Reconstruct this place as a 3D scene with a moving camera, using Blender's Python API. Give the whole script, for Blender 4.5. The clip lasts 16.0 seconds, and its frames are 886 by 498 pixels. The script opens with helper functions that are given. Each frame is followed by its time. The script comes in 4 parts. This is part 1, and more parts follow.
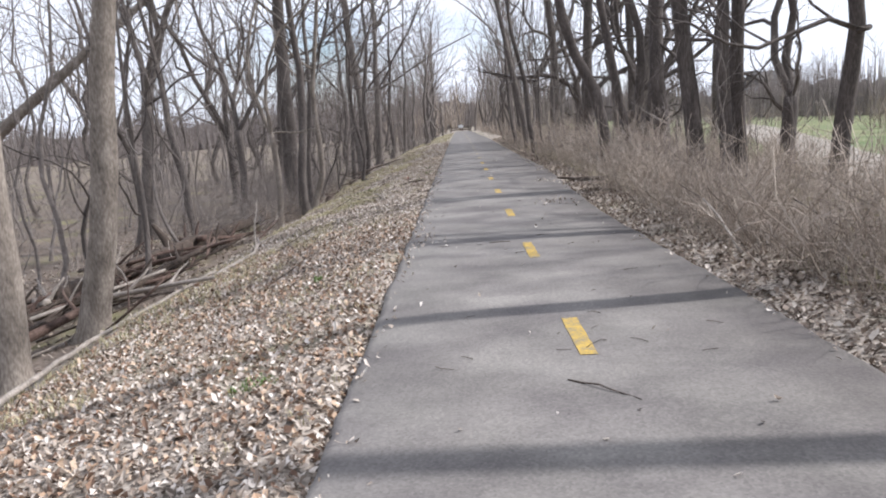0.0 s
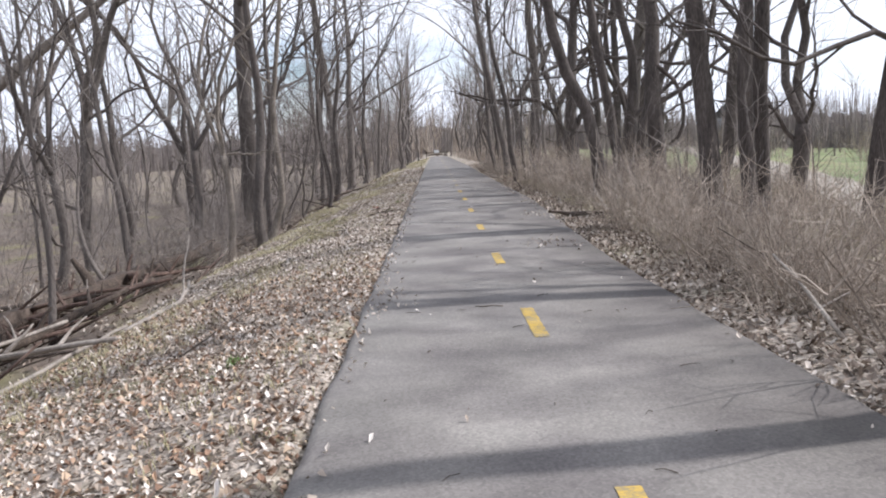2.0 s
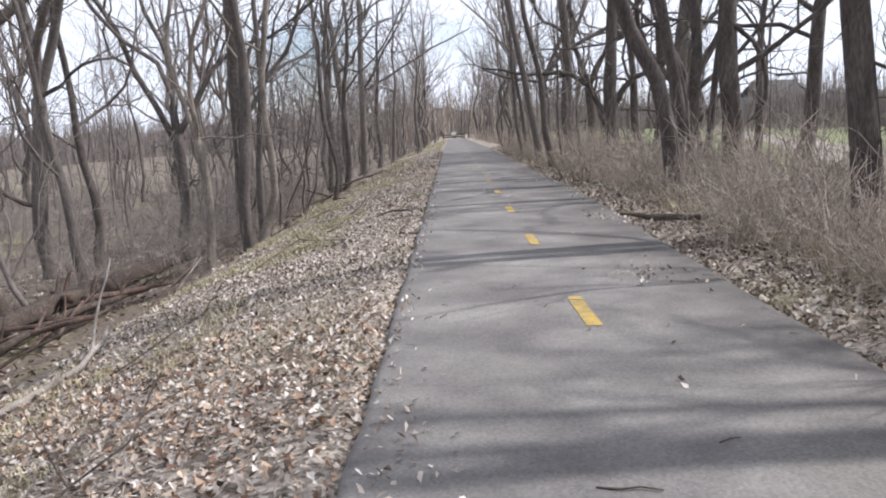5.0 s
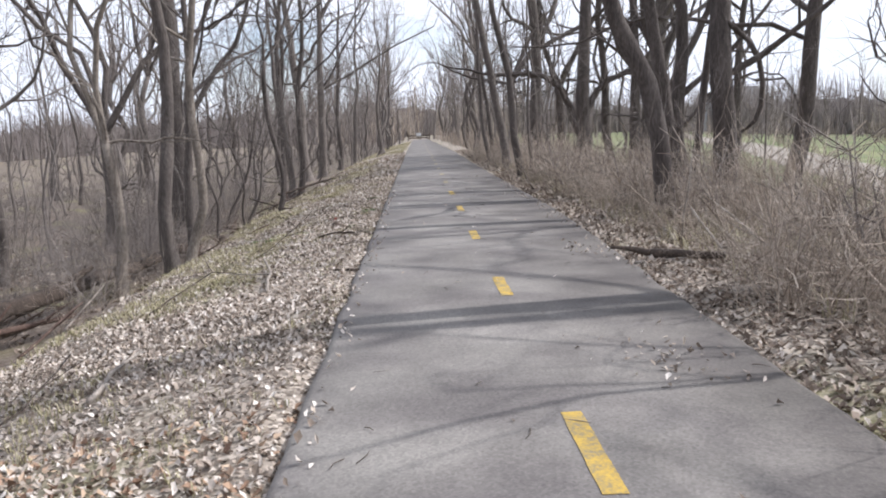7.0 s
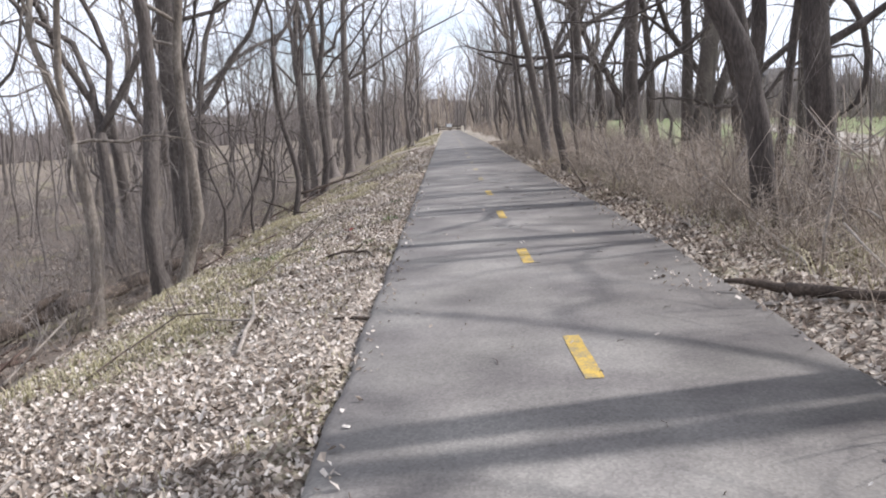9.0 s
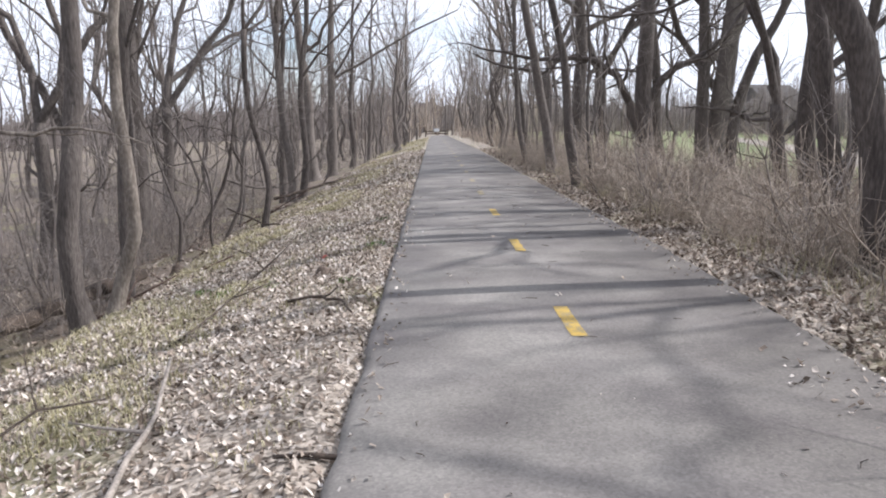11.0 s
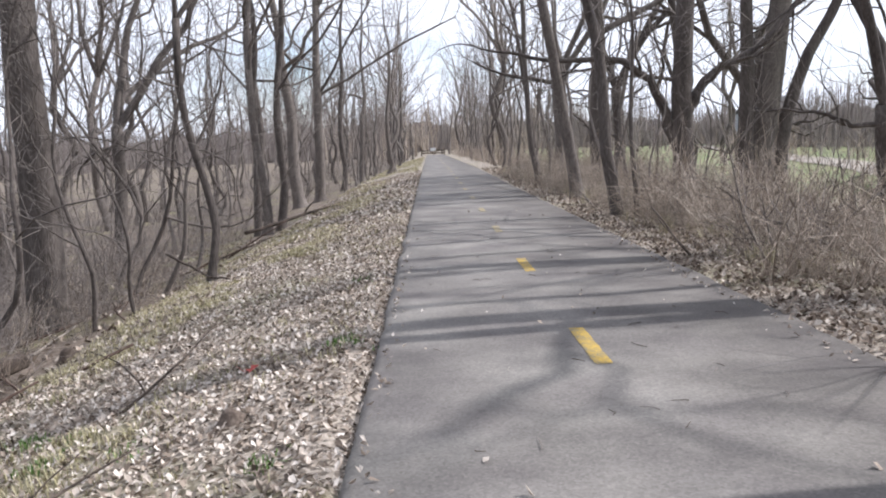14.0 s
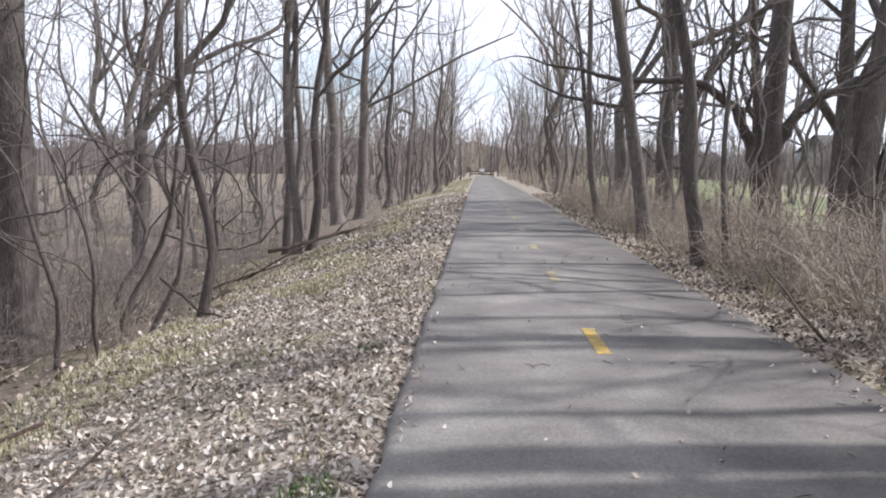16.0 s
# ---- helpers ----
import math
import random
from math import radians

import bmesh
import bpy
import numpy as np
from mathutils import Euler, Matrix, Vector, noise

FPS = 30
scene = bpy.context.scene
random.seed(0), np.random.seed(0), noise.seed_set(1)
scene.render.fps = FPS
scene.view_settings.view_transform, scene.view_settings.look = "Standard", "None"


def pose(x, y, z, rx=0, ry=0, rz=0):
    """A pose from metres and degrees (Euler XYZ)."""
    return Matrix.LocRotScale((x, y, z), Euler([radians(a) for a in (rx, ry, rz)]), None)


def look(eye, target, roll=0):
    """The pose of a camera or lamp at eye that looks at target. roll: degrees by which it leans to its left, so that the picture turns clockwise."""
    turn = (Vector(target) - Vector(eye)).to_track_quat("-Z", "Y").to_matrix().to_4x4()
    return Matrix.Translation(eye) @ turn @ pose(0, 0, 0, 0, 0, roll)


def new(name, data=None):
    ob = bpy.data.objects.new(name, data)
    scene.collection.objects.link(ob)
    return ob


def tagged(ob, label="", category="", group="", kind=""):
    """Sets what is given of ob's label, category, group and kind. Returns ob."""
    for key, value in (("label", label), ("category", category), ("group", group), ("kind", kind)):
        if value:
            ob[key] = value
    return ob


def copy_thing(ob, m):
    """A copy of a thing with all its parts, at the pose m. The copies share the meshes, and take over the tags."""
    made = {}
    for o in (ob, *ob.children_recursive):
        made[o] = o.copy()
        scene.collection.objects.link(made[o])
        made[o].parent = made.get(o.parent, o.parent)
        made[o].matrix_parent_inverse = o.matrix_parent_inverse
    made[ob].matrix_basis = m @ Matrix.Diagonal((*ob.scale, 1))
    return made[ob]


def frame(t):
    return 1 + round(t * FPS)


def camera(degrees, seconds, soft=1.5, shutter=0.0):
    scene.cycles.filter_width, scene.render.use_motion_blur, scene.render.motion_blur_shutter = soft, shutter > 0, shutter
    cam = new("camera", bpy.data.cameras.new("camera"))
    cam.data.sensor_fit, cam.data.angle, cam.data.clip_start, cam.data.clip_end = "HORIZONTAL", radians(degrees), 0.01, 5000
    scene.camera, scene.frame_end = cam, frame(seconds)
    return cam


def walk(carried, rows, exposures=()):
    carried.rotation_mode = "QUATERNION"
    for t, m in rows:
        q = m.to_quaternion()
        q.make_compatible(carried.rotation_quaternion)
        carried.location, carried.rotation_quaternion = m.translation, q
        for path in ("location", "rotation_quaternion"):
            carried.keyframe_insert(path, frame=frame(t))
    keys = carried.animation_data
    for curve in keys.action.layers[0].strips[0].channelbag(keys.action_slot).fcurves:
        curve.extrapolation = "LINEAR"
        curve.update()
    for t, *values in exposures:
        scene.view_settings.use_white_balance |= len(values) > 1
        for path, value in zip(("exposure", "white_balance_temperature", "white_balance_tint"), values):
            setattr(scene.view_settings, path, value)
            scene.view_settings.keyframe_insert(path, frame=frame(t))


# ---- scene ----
cam = camera(60.7, 16.0, soft=2.0)
PATH = [
    (0, (-0.759, -0.184, 1.536), (-0.818, 1.788, 1.204), -3.3),
    (0.5, (-0.744, 0.429, 1.519), (-0.889, 2.403, 1.231), -2.8),
    (1, (-0.771, 1.097, 1.506), (-0.774, 3.079, 1.235), -1.4),
    (1.5, (-0.757, 1.672, 1.502), (-0.781, 3.657, 1.258), -3.1),
    (2, (-0.774, 2.335, 1.497), (-0.762, 4.316, 1.226), -2.2),
    (2.5, (-0.78, 2.942, 1.486), (-0.755, 4.924, 1.218), -1.9),
    (3, (-0.823, 3.641, 1.481), (-0.88, 5.619, 1.195), -0.8),
    (3.5, (-0.881, 4.283, 1.475), (-0.936, 6.256, 1.15), -3.8),
    (4, (-0.956, 4.974, 1.481), (-1.11, 6.944, 1.169), -2.5),
    (4.5, (-1.014, 5.606, 1.484), (-1.03, 7.582, 1.176), -4.2),
    (5, (-0.982, 6.341, 1.464), (-1.015, 8.316, 1.149), -2.6),
    (5.2, (-0.977, 6.613, 1.428), (-0.926, 8.589, 1.124), -2.1),
    (7.3, (-0.759, 9.032, 1.571), (-0.7, 11.005, 1.251), -1.7),
    (7.5, (-0.745, 9.274, 1.541), (-0.708, 11.247, 1.22), -3.0),
    (8, (-0.736, 9.975, 1.543), (-0.768, 11.955, 1.262), -4.4),
    (8.5, (-0.735, 10.622, 1.543), (-0.792, 12.594, 1.215), -2.8),
    (8.7, (-0.754, 10.878, 1.55), (-0.784, 12.849, 1.211), -3.2),
    (10.8, (-1.002, 13.669, 1.478), (-1.036, 15.644, 1.165), -0.3),
    (11, (-1.022, 13.921, 1.515), (-1.001, 15.894, 1.188), -0.8),
    (11.5, (-1.017, 14.597, 1.523), (-0.968, 16.574, 1.224), 0.9),
    (12, (-1.065, 15.324, 1.504), (-0.932, 17.294, 1.189), -0.5),
    (12.5, (-1.031, 15.997, 1.488), (-0.942, 17.982, 1.265), -1.0),
    (13, (-1.083, 16.725, 1.466), (-0.963, 18.709, 1.243), -1.1),
    (13.5, (-1.068, 17.349, 1.465), (-0.963, 19.335, 1.258), -1.3),
    (14, (-1.076, 18.055, 1.454), (-1.049, 20.035, 1.176), -2.0),
    (14.5, (-1.096, 18.643, 1.467), (-1.112, 20.632, 1.255), -2.6),
    (15, (-1.101, 19.238, 1.488), (-1.15, 21.224, 1.255), -0.2),
    (15.5, (-1.094, 19.795, 1.491), (-1.096, 21.782, 1.266), -1.9),
    (16, (-1.041, 20.401, 1.485), (-1.128, 22.386, 1.259), 1.3),
]
walk(cam, [(t, look(eye, target, roll)) for t, eye, target, roll in PATH], ((0.0, 0.38, 6100, 13), (5.2, 0.36, 6100, 13), (11.0, 0.46, 6100, 13), (16.0, 0.46, 6100, 13)))


# ---- light ----
SUN_EL, SUN_AZ = 43.0, 80.0          # degrees; azimuth clockwise from the walking direction (+y)
world = bpy.data.worlds.new("sky")
scene.world = world
world.use_nodes = True
wt = world.node_tree
sky = wt.nodes.new("ShaderNodeTexSky")
sky.sky_type, sky.sun_disc = "NISHITA", False
sky.sun_elevation, sky.sun_rotation = radians(SUN_EL), radians(SUN_AZ)
wc = wt.nodes.new("ShaderNodeTexCoord")
wm = wt.nodes.new("ShaderNodeMapping")
wm.inputs["Scale"].default_value = (1.6, 1.6, 3.4)
wm.inputs["Location"].default_value = (0.35, 0.9, 0.2)
wn = wt.nodes.new("ShaderNodeTexNoise")
wn.inputs["Scale"].default_value, wn.inputs["Detail"].default_value = 1.7, 7
wr = wt.nodes.new("ShaderNodeValToRGB")
wr.color_ramp.elements[0].position, wr.color_ramp.elements[1].position = 0.31, 0.50
wmix = wt.nodes.new("ShaderNodeMix")
wmix.data_type = "RGBA"
wmix.inputs["B"].default_value = (7.4, 7.7, 8.3, 1)
bg = wt.nodes["Background"]
bg.inputs["Strength"].default_value = 0.12
wt.links.new(wc.outputs["Generated"], wm.inputs["Vector"])
wt.links.new(wm.outputs["Vector"], wn.inputs["Vector"])
wt.links.new(wn.outputs["Fac"], wr.inputs["Fac"])
wt.links.new(wr.outputs["Color"], wmix.inputs["Factor"])
wt.links.new(sky.outputs["Color"], wmix.inputs["A"])
wt.links.new(wmix.outputs["Result"], bg.inputs["Color"])
sun_data = bpy.data.lights.new("sun", "SUN")
sun_data.energy, sun_data.angle, sun_data.color = 4.2, radians(0.9), (1.0, 0.965, 0.92)
sun = new("sun", sun_data)
ca = math.cos(radians(SUN_EL))
sun.matrix_world = look((60 * math.sin(radians(SUN_AZ)) * ca, 60 * math.cos(radians(SUN_AZ)) * ca, 60 * math.sin(radians(SUN_EL))), (0, 0, 0))


# ---- materials ----
def mat(name, ramp, scale=4.0, fine=60.0, rough=0.9, bump=0.4, stretch=(1, 1, 1), mixf=0.5, island=0.0, spec=0.3, objrand=0.0, dist=0.01):
    """A surface whose colour runs through ramp by noise at two scales, with fine relief; island: share of colour that changes piece by piece."""
    m = bpy.data.materials.new(name)
    m.use_nodes = True
    t = m.node_tree
    n, l = t.nodes, t.links
    b = n["Principled BSDF"]
    b.inputs["Roughness"].default_value = rough
    b.inputs["Specular IOR Level"].default_value = spec
    co = n.new("ShaderNodeTexCoord")
    mp = n.new("ShaderNodeMapping")
    mp.inputs["Scale"].default_value = stretch
    l.new(co.outputs["Object"], mp.inputs["Vector"])
    a = n.new("ShaderNodeTexNoise")
    a.inputs["Scale"].default_value, a.inputs["Detail"].default_value = scale, 5
    f = n.new("ShaderNodeTexNoise")
    f.inputs["Scale"].default_value, f.inputs["Detail"].default_value = fine, 3
    for q in (a, f):
        l.new(mp.outputs["Vector"], q.inputs["Vector"])
    mx = n.new("ShaderNodeMix")
    mx.inputs["Factor"].default_value = mixf
    l.new(a.outputs["Fac"], mx.inputs["A"])
    l.new(f.outputs["Fac"], mx.inputs["B"])
    fac = mx.outputs["Result"]
    for share, node, sock in ((island, "ShaderNodeNewGeometry", "Random Per Island"), (objrand, "ShaderNodeObjectInfo", "Random")):
        if share:
            g = n.new(node)
            m2 = n.new("ShaderNodeMix")
            m2.inputs["Factor"].default_value = share
            l.new(fac, m2.inputs["A"])
            l.new(g.outputs[sock], m2.inputs["B"])
            fac = m2.outputs["Result"]
    r = n.new("ShaderNodeValToRGB")
    lo, hi = (0.3, 0.7) if not island else (0.1, 0.9)
    els = r.color_ramp.elements
    while len(els) < len(ramp):
        els.new(0.5)
    for i, c in enumerate(ramp):
        els[i].position = lo + (hi - lo) * i / (len(ramp) - 1)
        els[i].color = (*c, 1)
    l.new(fac, r.inputs["Fac"])
    l.new(r.outputs["Color"], b.inputs["Base Color"])
    if bump:
        bp = n.new("ShaderNodeBump")
        bp.inputs["Strength"].default_value, bp.inputs["Distance"].default_value = bump, dist
        l.new(mx.outputs["Result"], bp.inputs["Height"])
        l.new(bp.outputs["Normal"], b.inputs["Normal"])
    return m


BARK = mat("bark", [(0.045, 0.038, 0.034), (0.118, 0.100, 0.089), (0.215, 0.187, 0.166)], 6, 40, 0.95, 1.0, (1, 1, 0.22), 0.55, objrand=0.15, dist=0.03)
BARK_PALE = mat("bark_pale", [(0.085, 0.07, 0.058), (0.21, 0.178, 0.148), (0.38, 0.335, 0.285)], 5, 34, 0.95, 0.7, (1, 1, 0.4), 0.5, dist=0.02)
BARK_DARK = mat("bark_dark", [(0.034, 0.028, 0.026), (0.082, 0.068, 0.061), (0.155, 0.132, 0.117)], 6, 44, 0.95, 1.0, (1, 1, 0.2), 0.55, dist=0.03)
TWIG = mat("twig_bark", [(0.09, 0.076, 0.068), (0.195, 0.168, 0.15), (0.31, 0.275, 0.25)], 2, 12, 0.95, 0.0, objrand=0.2)
BRUSH = mat("brush_stem", [(0.15, 0.118, 0.094), (0.33, 0.272, 0.22), (0.56, 0.48, 0.40)], 2, 14, 0.95, 0.0, island=0.55)
BRUSH_GREEN = mat("brush_green", [(0.14, 0.118, 0.078), (0.26, 0.225, 0.15), (0.42, 0.365, 0.26)], 2, 14, 0.95, 0.0, island=0.5)
LOGWOOD = mat("rotten_log", [(0.022, 0.017, 0.014), (0.065, 0.049, 0.039), (0.15, 0.115, 0.09)], 5, 40, 0.95, 1.0, (1, 1, 1), 0.5, dist=0.02)
STICK = mat("bleached_stick", [(0.14, 0.118, 0.098), (0.28, 0.243, 0.208), (0.44, 0.395, 0.345)], 6, 40, 0.9, 0.5)
REDWOOD = mat("red_rot_wood", [(0.035, 0.024, 0.019), (0.095, 0.062, 0.049), (0.20, 0.145, 0.118)], 5, 30, 0.95, 0.6)
LEAF = mat("dead_leaf", [(0.075, 0.055, 0.041), (0.24, 0.19, 0.15), (0.39, 0.327, 0.268), (0.57, 0.50, 0.432), (0.72, 0.66, 0.595)], 0.5, 20, 0.8, 0.0, mixf=0.25, island=0.75)
# browner leaf tone, darkened to carry the shade below hedge and trees
LEAF_SHADED = mat("shaded_leaf", [(0.065, 0.047, 0.035), (0.16, 0.12, 0.092), (0.28, 0.222, 0.175), (0.42, 0.355, 0.29), (0.60, 0.535, 0.46)], 0.5, 20, 0.8, 0.0, mixf=0.25, island=0.75)
LEAF_RED = mat("dead_leaf_russet", [(0.09, 0.053, 0.036), (0.25, 0.155, 0.103), (0.43, 0.30, 0.205), (0.59, 0.475, 0.355)], 0.6, 20, 0.8, 0.0, mixf=0.25, island=0.7)
GRASS = mat("winter_grass", [(0.16, 0.15, 0.075), (0.30, 0.27, 0.15), (0.44, 0.395, 0.25), (0.55, 0.495, 0.355)], 0.7, 8, 0.9, 0.0, island=0.55)
RIDGE = mat("far_wood_haze", [(0.16, 0.138, 0.128), (0.23, 0.202, 0.188), (0.31, 0.278, 0.262)], 0.9, 4.0, 0.95, 0.0, (1, 1, 0.2), 0.55)
FAR_TWIG = mat("far_twig_haze", [(0.13, 0.110, 0.100), (0.235, 0.203, 0.187), (0.36, 0.32, 0.30)], 0.3, 2.0, 0.95, 0.0, island=0.5)
SIDING = mat("grey_siding", [(0.30, 0.31, 0.33), (0.42, 0.43, 0.45)], 1.5, 20, 0.8, 0.2, (0.2, 0.2, 6))
ROOFING = mat("roof_shingle", [(0.13, 0.125, 0.125), (0.22, 0.21, 0.21)], 3, 30, 0.9, 0.3)
PANE = mat("dark_window", [(0.03, 0.035, 0.04), (0.05, 0.055, 0.06)], 2, 10, 0.15, 0.0, spec=0.5)
GREEN = mat("fresh_green", [(0.05, 0.10, 0.02), (0.10, 0.19, 0.04), (0.17, 0.27, 0.07)], 3, 20, 0.7, 0.0, island=0.5)
PAINT = mat("yellow_paint", [(0.19, 0.172, 0.15), (0.27, 0.21, 0.10), (0.45, 0.30, 0.065), (0.52, 0.36, 0.075)], 9, 55, 0.8, 0.5, mixf=0.5, dist=0.004)
# flecked paint dulled for far dashes: fading with distance is in the colour
PAINT_FAR = mat("far_yellow_paint", [(0.17, 0.158, 0.148), (0.215, 0.192, 0.155), (0.30, 0.245, 0.13), (0.44, 0.325, 0.12)], 9, 55, 0.85, 0.5, mixf=0.5, dist=0.004)
LANE = mat("gravel_lane", [(0.19, 0.165, 0.135), (0.275, 0.243, 0.205), (0.365, 0.33, 0.285)], 0.8, 14, 0.95, 0.4)
WHITE = mat("white_paint", [(0.7, 0.7, 0.7), (0.8, 0.8, 0.8)], 3, 20, 0.5, 0.0)
SOIL = mat("stump_wood", [(0.05, 0.035, 0.027), (0.13, 0.10, 0.08), (0.22, 0.18, 0.145)], 8, 50, 0.95, 0.8)


def asphalt_material():
    m = mat("asphalt", [(0.138, 0.128, 0.118), (0.190, 0.176, 0.162), (0.250, 0.233, 0.214)], 1.1, 75, 0.88, 0.5, (1, 1, 1), 0.34, dist=0.005)
    n, l = m.node_tree.nodes, m.node_tree.links
    b = n["Principled BSDF"]
    src = b.inputs["Base Color"].links[0].from_socket
    co = next(q for q in n if q.type == "TEX_COORD")
    # stones of the aggregate, light and dark
    v = n.new("ShaderNodeTexVoronoi")
    v.inputs["Scale"].default_value = 62
    l.new(co.outputs["Object"], v.inputs["Vector"])
    rv = n.new("ShaderNodeValToRGB")
    for e, (p, c) in zip(rv.color_ramp.elements, ((0.0, 0.70), (1.0, 1.32))):
        e.position, e.color = p, (c, c, c, 1)
    l.new(v.outputs["Color"], rv.inputs["Fac"])
    mul = n.new("ShaderNodeMix")
    mul.data_type, mul.blend_type = "RGBA", "MULTIPLY"
    mul.inputs["Factor"].default_value = 0.62
    l.new(src, mul.inputs["A"])
    l.new(rv.outputs["Color"], mul.inputs["B"])
    # broad soft stains
    mp = n.new("ShaderNodeMapping")
    mp.inputs["Scale"].default_value = (0.7, 0.95, 1)
    l.new(co.outputs["Object"], mp.inputs["Vector"])
    s = n.new("ShaderNodeTexNoise")
    s.inputs["Scale"].default_value, s.inputs["Detail"].default_value = 1.6, 6
    l.new(mp.outputs["Vector"], s.inputs["Vector"])
    rs = n.new("ShaderNodeValToRGB")
    for e, (p, c) in zip(rs.color_ramp.elements, ((0.34, (0.72, 0.70, 0.715)), (0.62, (1.06, 1.055, 1.035)))):
        e.position, e.color = p, (*c, 1)
    l.new(s.outputs["Fac"], rs.inputs["Fac"])
    mul2 = n.new("ShaderNodeMix")
    mul2.data_type, mul2.blend_type = "RGBA", "MULTIPLY"
    mul2.inputs["Factor"].default_value = 1.0
    l.new(mul.outputs["Result"], mul2.inputs["A"])
    l.new(rs.outputs["Color"], mul2.inputs["B"])
    # dirt along the hedge-side edge, thinning into a darker tone towards mid-path
    sx = n.new("ShaderNodeSeparateXYZ")
    l.new(co.outputs["Object"], sx.inputs["Vector"])
    dn = n.new("ShaderNodeTexNoise")
    dn.inputs["Scale"].default_value, dn.inputs["Detail"].default_value = 0.9, 6
    l.new(co.outputs["Object"], dn.inputs["Vector"])
    wob = n.new("ShaderNodeMath")
    wob.operation = "MULTIPLY_ADD"
    wob.inputs[1].default_value = 2.2
    l.new(dn.outputs["Fac"], wob.inputs[0])
    l.new(sx.outputs["X"], wob.inputs[2])
    dr = n.new("ShaderNodeMapRange")
    dr.inputs["From Min"].default_value, dr.inputs["From Max"].default_value = 1.1, 2.7
    dr.inputs["To Max"].default_value = 0.75
    l.new(wob.outputs["Value"], dr.inputs["Value"])
    mul3 = n.new("ShaderNodeMix")
    mul3.data_type, mul3.blend_type = "RGBA", "MULTIPLY"
    mul3.inputs["B"].default_value = (0.52, 0.50, 0.49, 1)
    l.new(dr.outputs["Result"], mul3.inputs["Factor"])
    l.new(mul2.outputs["Result"], mul3.inputs["A"])
    l.new(mul3.outputs["Result"], b.inputs["Base Color"])
    return m


def ground_material():
    """Leaf litter and soil; winter grass over the open field beyond the wood on the right and in patches on the verge."""
    m = mat("leaf_litter_ground", [(0.075, 0.056, 0.042), (0.17, 0.135, 0.105), (0.30, 0.25, 0.20), (0.43, 0.375, 0.31)], 1.2, 26, 0.95, 0.9, (1, 1, 1), 0.62, dist=0.03)
    n, l = m.node_tree.nodes, m.node_tree.links
    b = n["Principled BSDF"]
    src = b.inputs["Base Color"].links[0].from_socket
    co = next(q for q in n if q.type == "TEX_COORD")
    fl = n.new("ShaderNodeTexVoronoi")
    fl.inputs["Scale"].default_value = 30
    l.new(co.outputs["Object"], fl.inputs["Vector"])
    fr = n.new("ShaderNodeValToRGB")
    for e, (p, c) in zip(fr.color_ramp.elements, ((0.1, (0.045, 0.033, 0.025)), (0.9, (0.58, 0.51, 0.43)))):
        e.position, e.color = p, (*c, 1)
    fs = n.new("ShaderNodeSeparateColor")
    l.new(fl.outputs["Color"], fs.inputs["Color"])
    l.new(fs.outputs["Red"], fr.inputs["Fac"])
    fm = n.new("ShaderNodeMix")
    fm.data_type = "RGBA"
    fm.inputs["Factor"].default_value = 0.55
    l.new(src, fm.inputs["A"])
    l.new(fr.outputs["Color"], fm.inputs["B"])
    src = fm.outputs["Result"]
    sep = n.new("ShaderNodeSeparateXYZ")
    l.new(co.outputs["Object"], sep.inputs["Vector"])
    nz = n.new("ShaderNodeTexNoise")
    nz.inputs["Scale"].default_value, nz.inputs["Detail"].default_value = 0.45, 4
    l.new(co.outputs["Object"], nz.inputs["Vector"])
    # field: x past 8.5 m
    edge = n.new("ShaderNodeMapRange")
    edge.inputs["From Min"].default_value, edge.inputs["From Max"].default_value = 8.0, 11.0
    l.new(sep.outputs["X"], edge.inputs["Value"])
    fieldc = n.new("ShaderNodeValToRGB")
    for e, (p, c) in zip(fieldc.color_ramp.elements, ((0.35, (0.10, 0.14, 0.05)), (0.65, (0.215, 0.215, 0.115)))):
        e.position, e.color = p, (*c, 1)
    l.new(nz.outputs["Fac"], fieldc.inputs["Fac"])
    mx = n.new("ShaderNodeMix")
    mx.data_type = "RGBA"
    l.new(edge.outputs["Result"], mx.inputs["Factor"])
    l.new(src, mx.inputs["A"])
    l.new(fieldc.outputs["Color"], mx.inputs["B"])
    # dark brown floor of the wood below the bank
    wood = n.new("ShaderNodeMapRange")
    wood.inputs["From Min"].default_value, wood.inputs["From Max"].default_value = -5.1, -6.3
    wood.inputs["To Max"].default_value = 0.75
    l.new(sep.outputs["X"], wood.inputs["Value"])
    woodc = n.new("ShaderNodeValToRGB")
    for e, (p, c) in zip(woodc.color_ramp.elements, ((0.35, (0.055, 0.04, 0.03)), (0.7, (0.20, 0.15, 0.115)))):
        e.position, e.color = p, (*c, 1)
    fn = n.new("ShaderNodeTexNoise")
    fn.inputs["Scale"].default_value, fn.inputs["Detail"].default_value = 7, 5
    l.new(co.outputs["Object"], fn.inputs["Vector"])
    l.new(fn.outputs["Fac"], woodc.inputs["Fac"])
    mw = n.new("ShaderNodeMix")
    mw.data_type = "RGBA"
    l.new(wood.outputs["Result"], mw.inputs["Factor"])
    l.new(mx.outputs["Result"], mw.inputs["A"])
    l.new(woodc.outputs["Color"], mw.inputs["B"])
    mx = mw
    # thin grass patches elsewhere
    pr = n.new("ShaderNodeMapRange")
    pr.inputs["From Min"].default_value, pr.inputs["From Max"].default_value = 0.52, 0.68
    pr.inputs["To Max"].default_value = 0.55
    l.new(nz.outputs["Fac"], pr.inputs["Value"])
    mx2 = n.new("ShaderNodeMix")
    mx2.data_type = "RGBA"
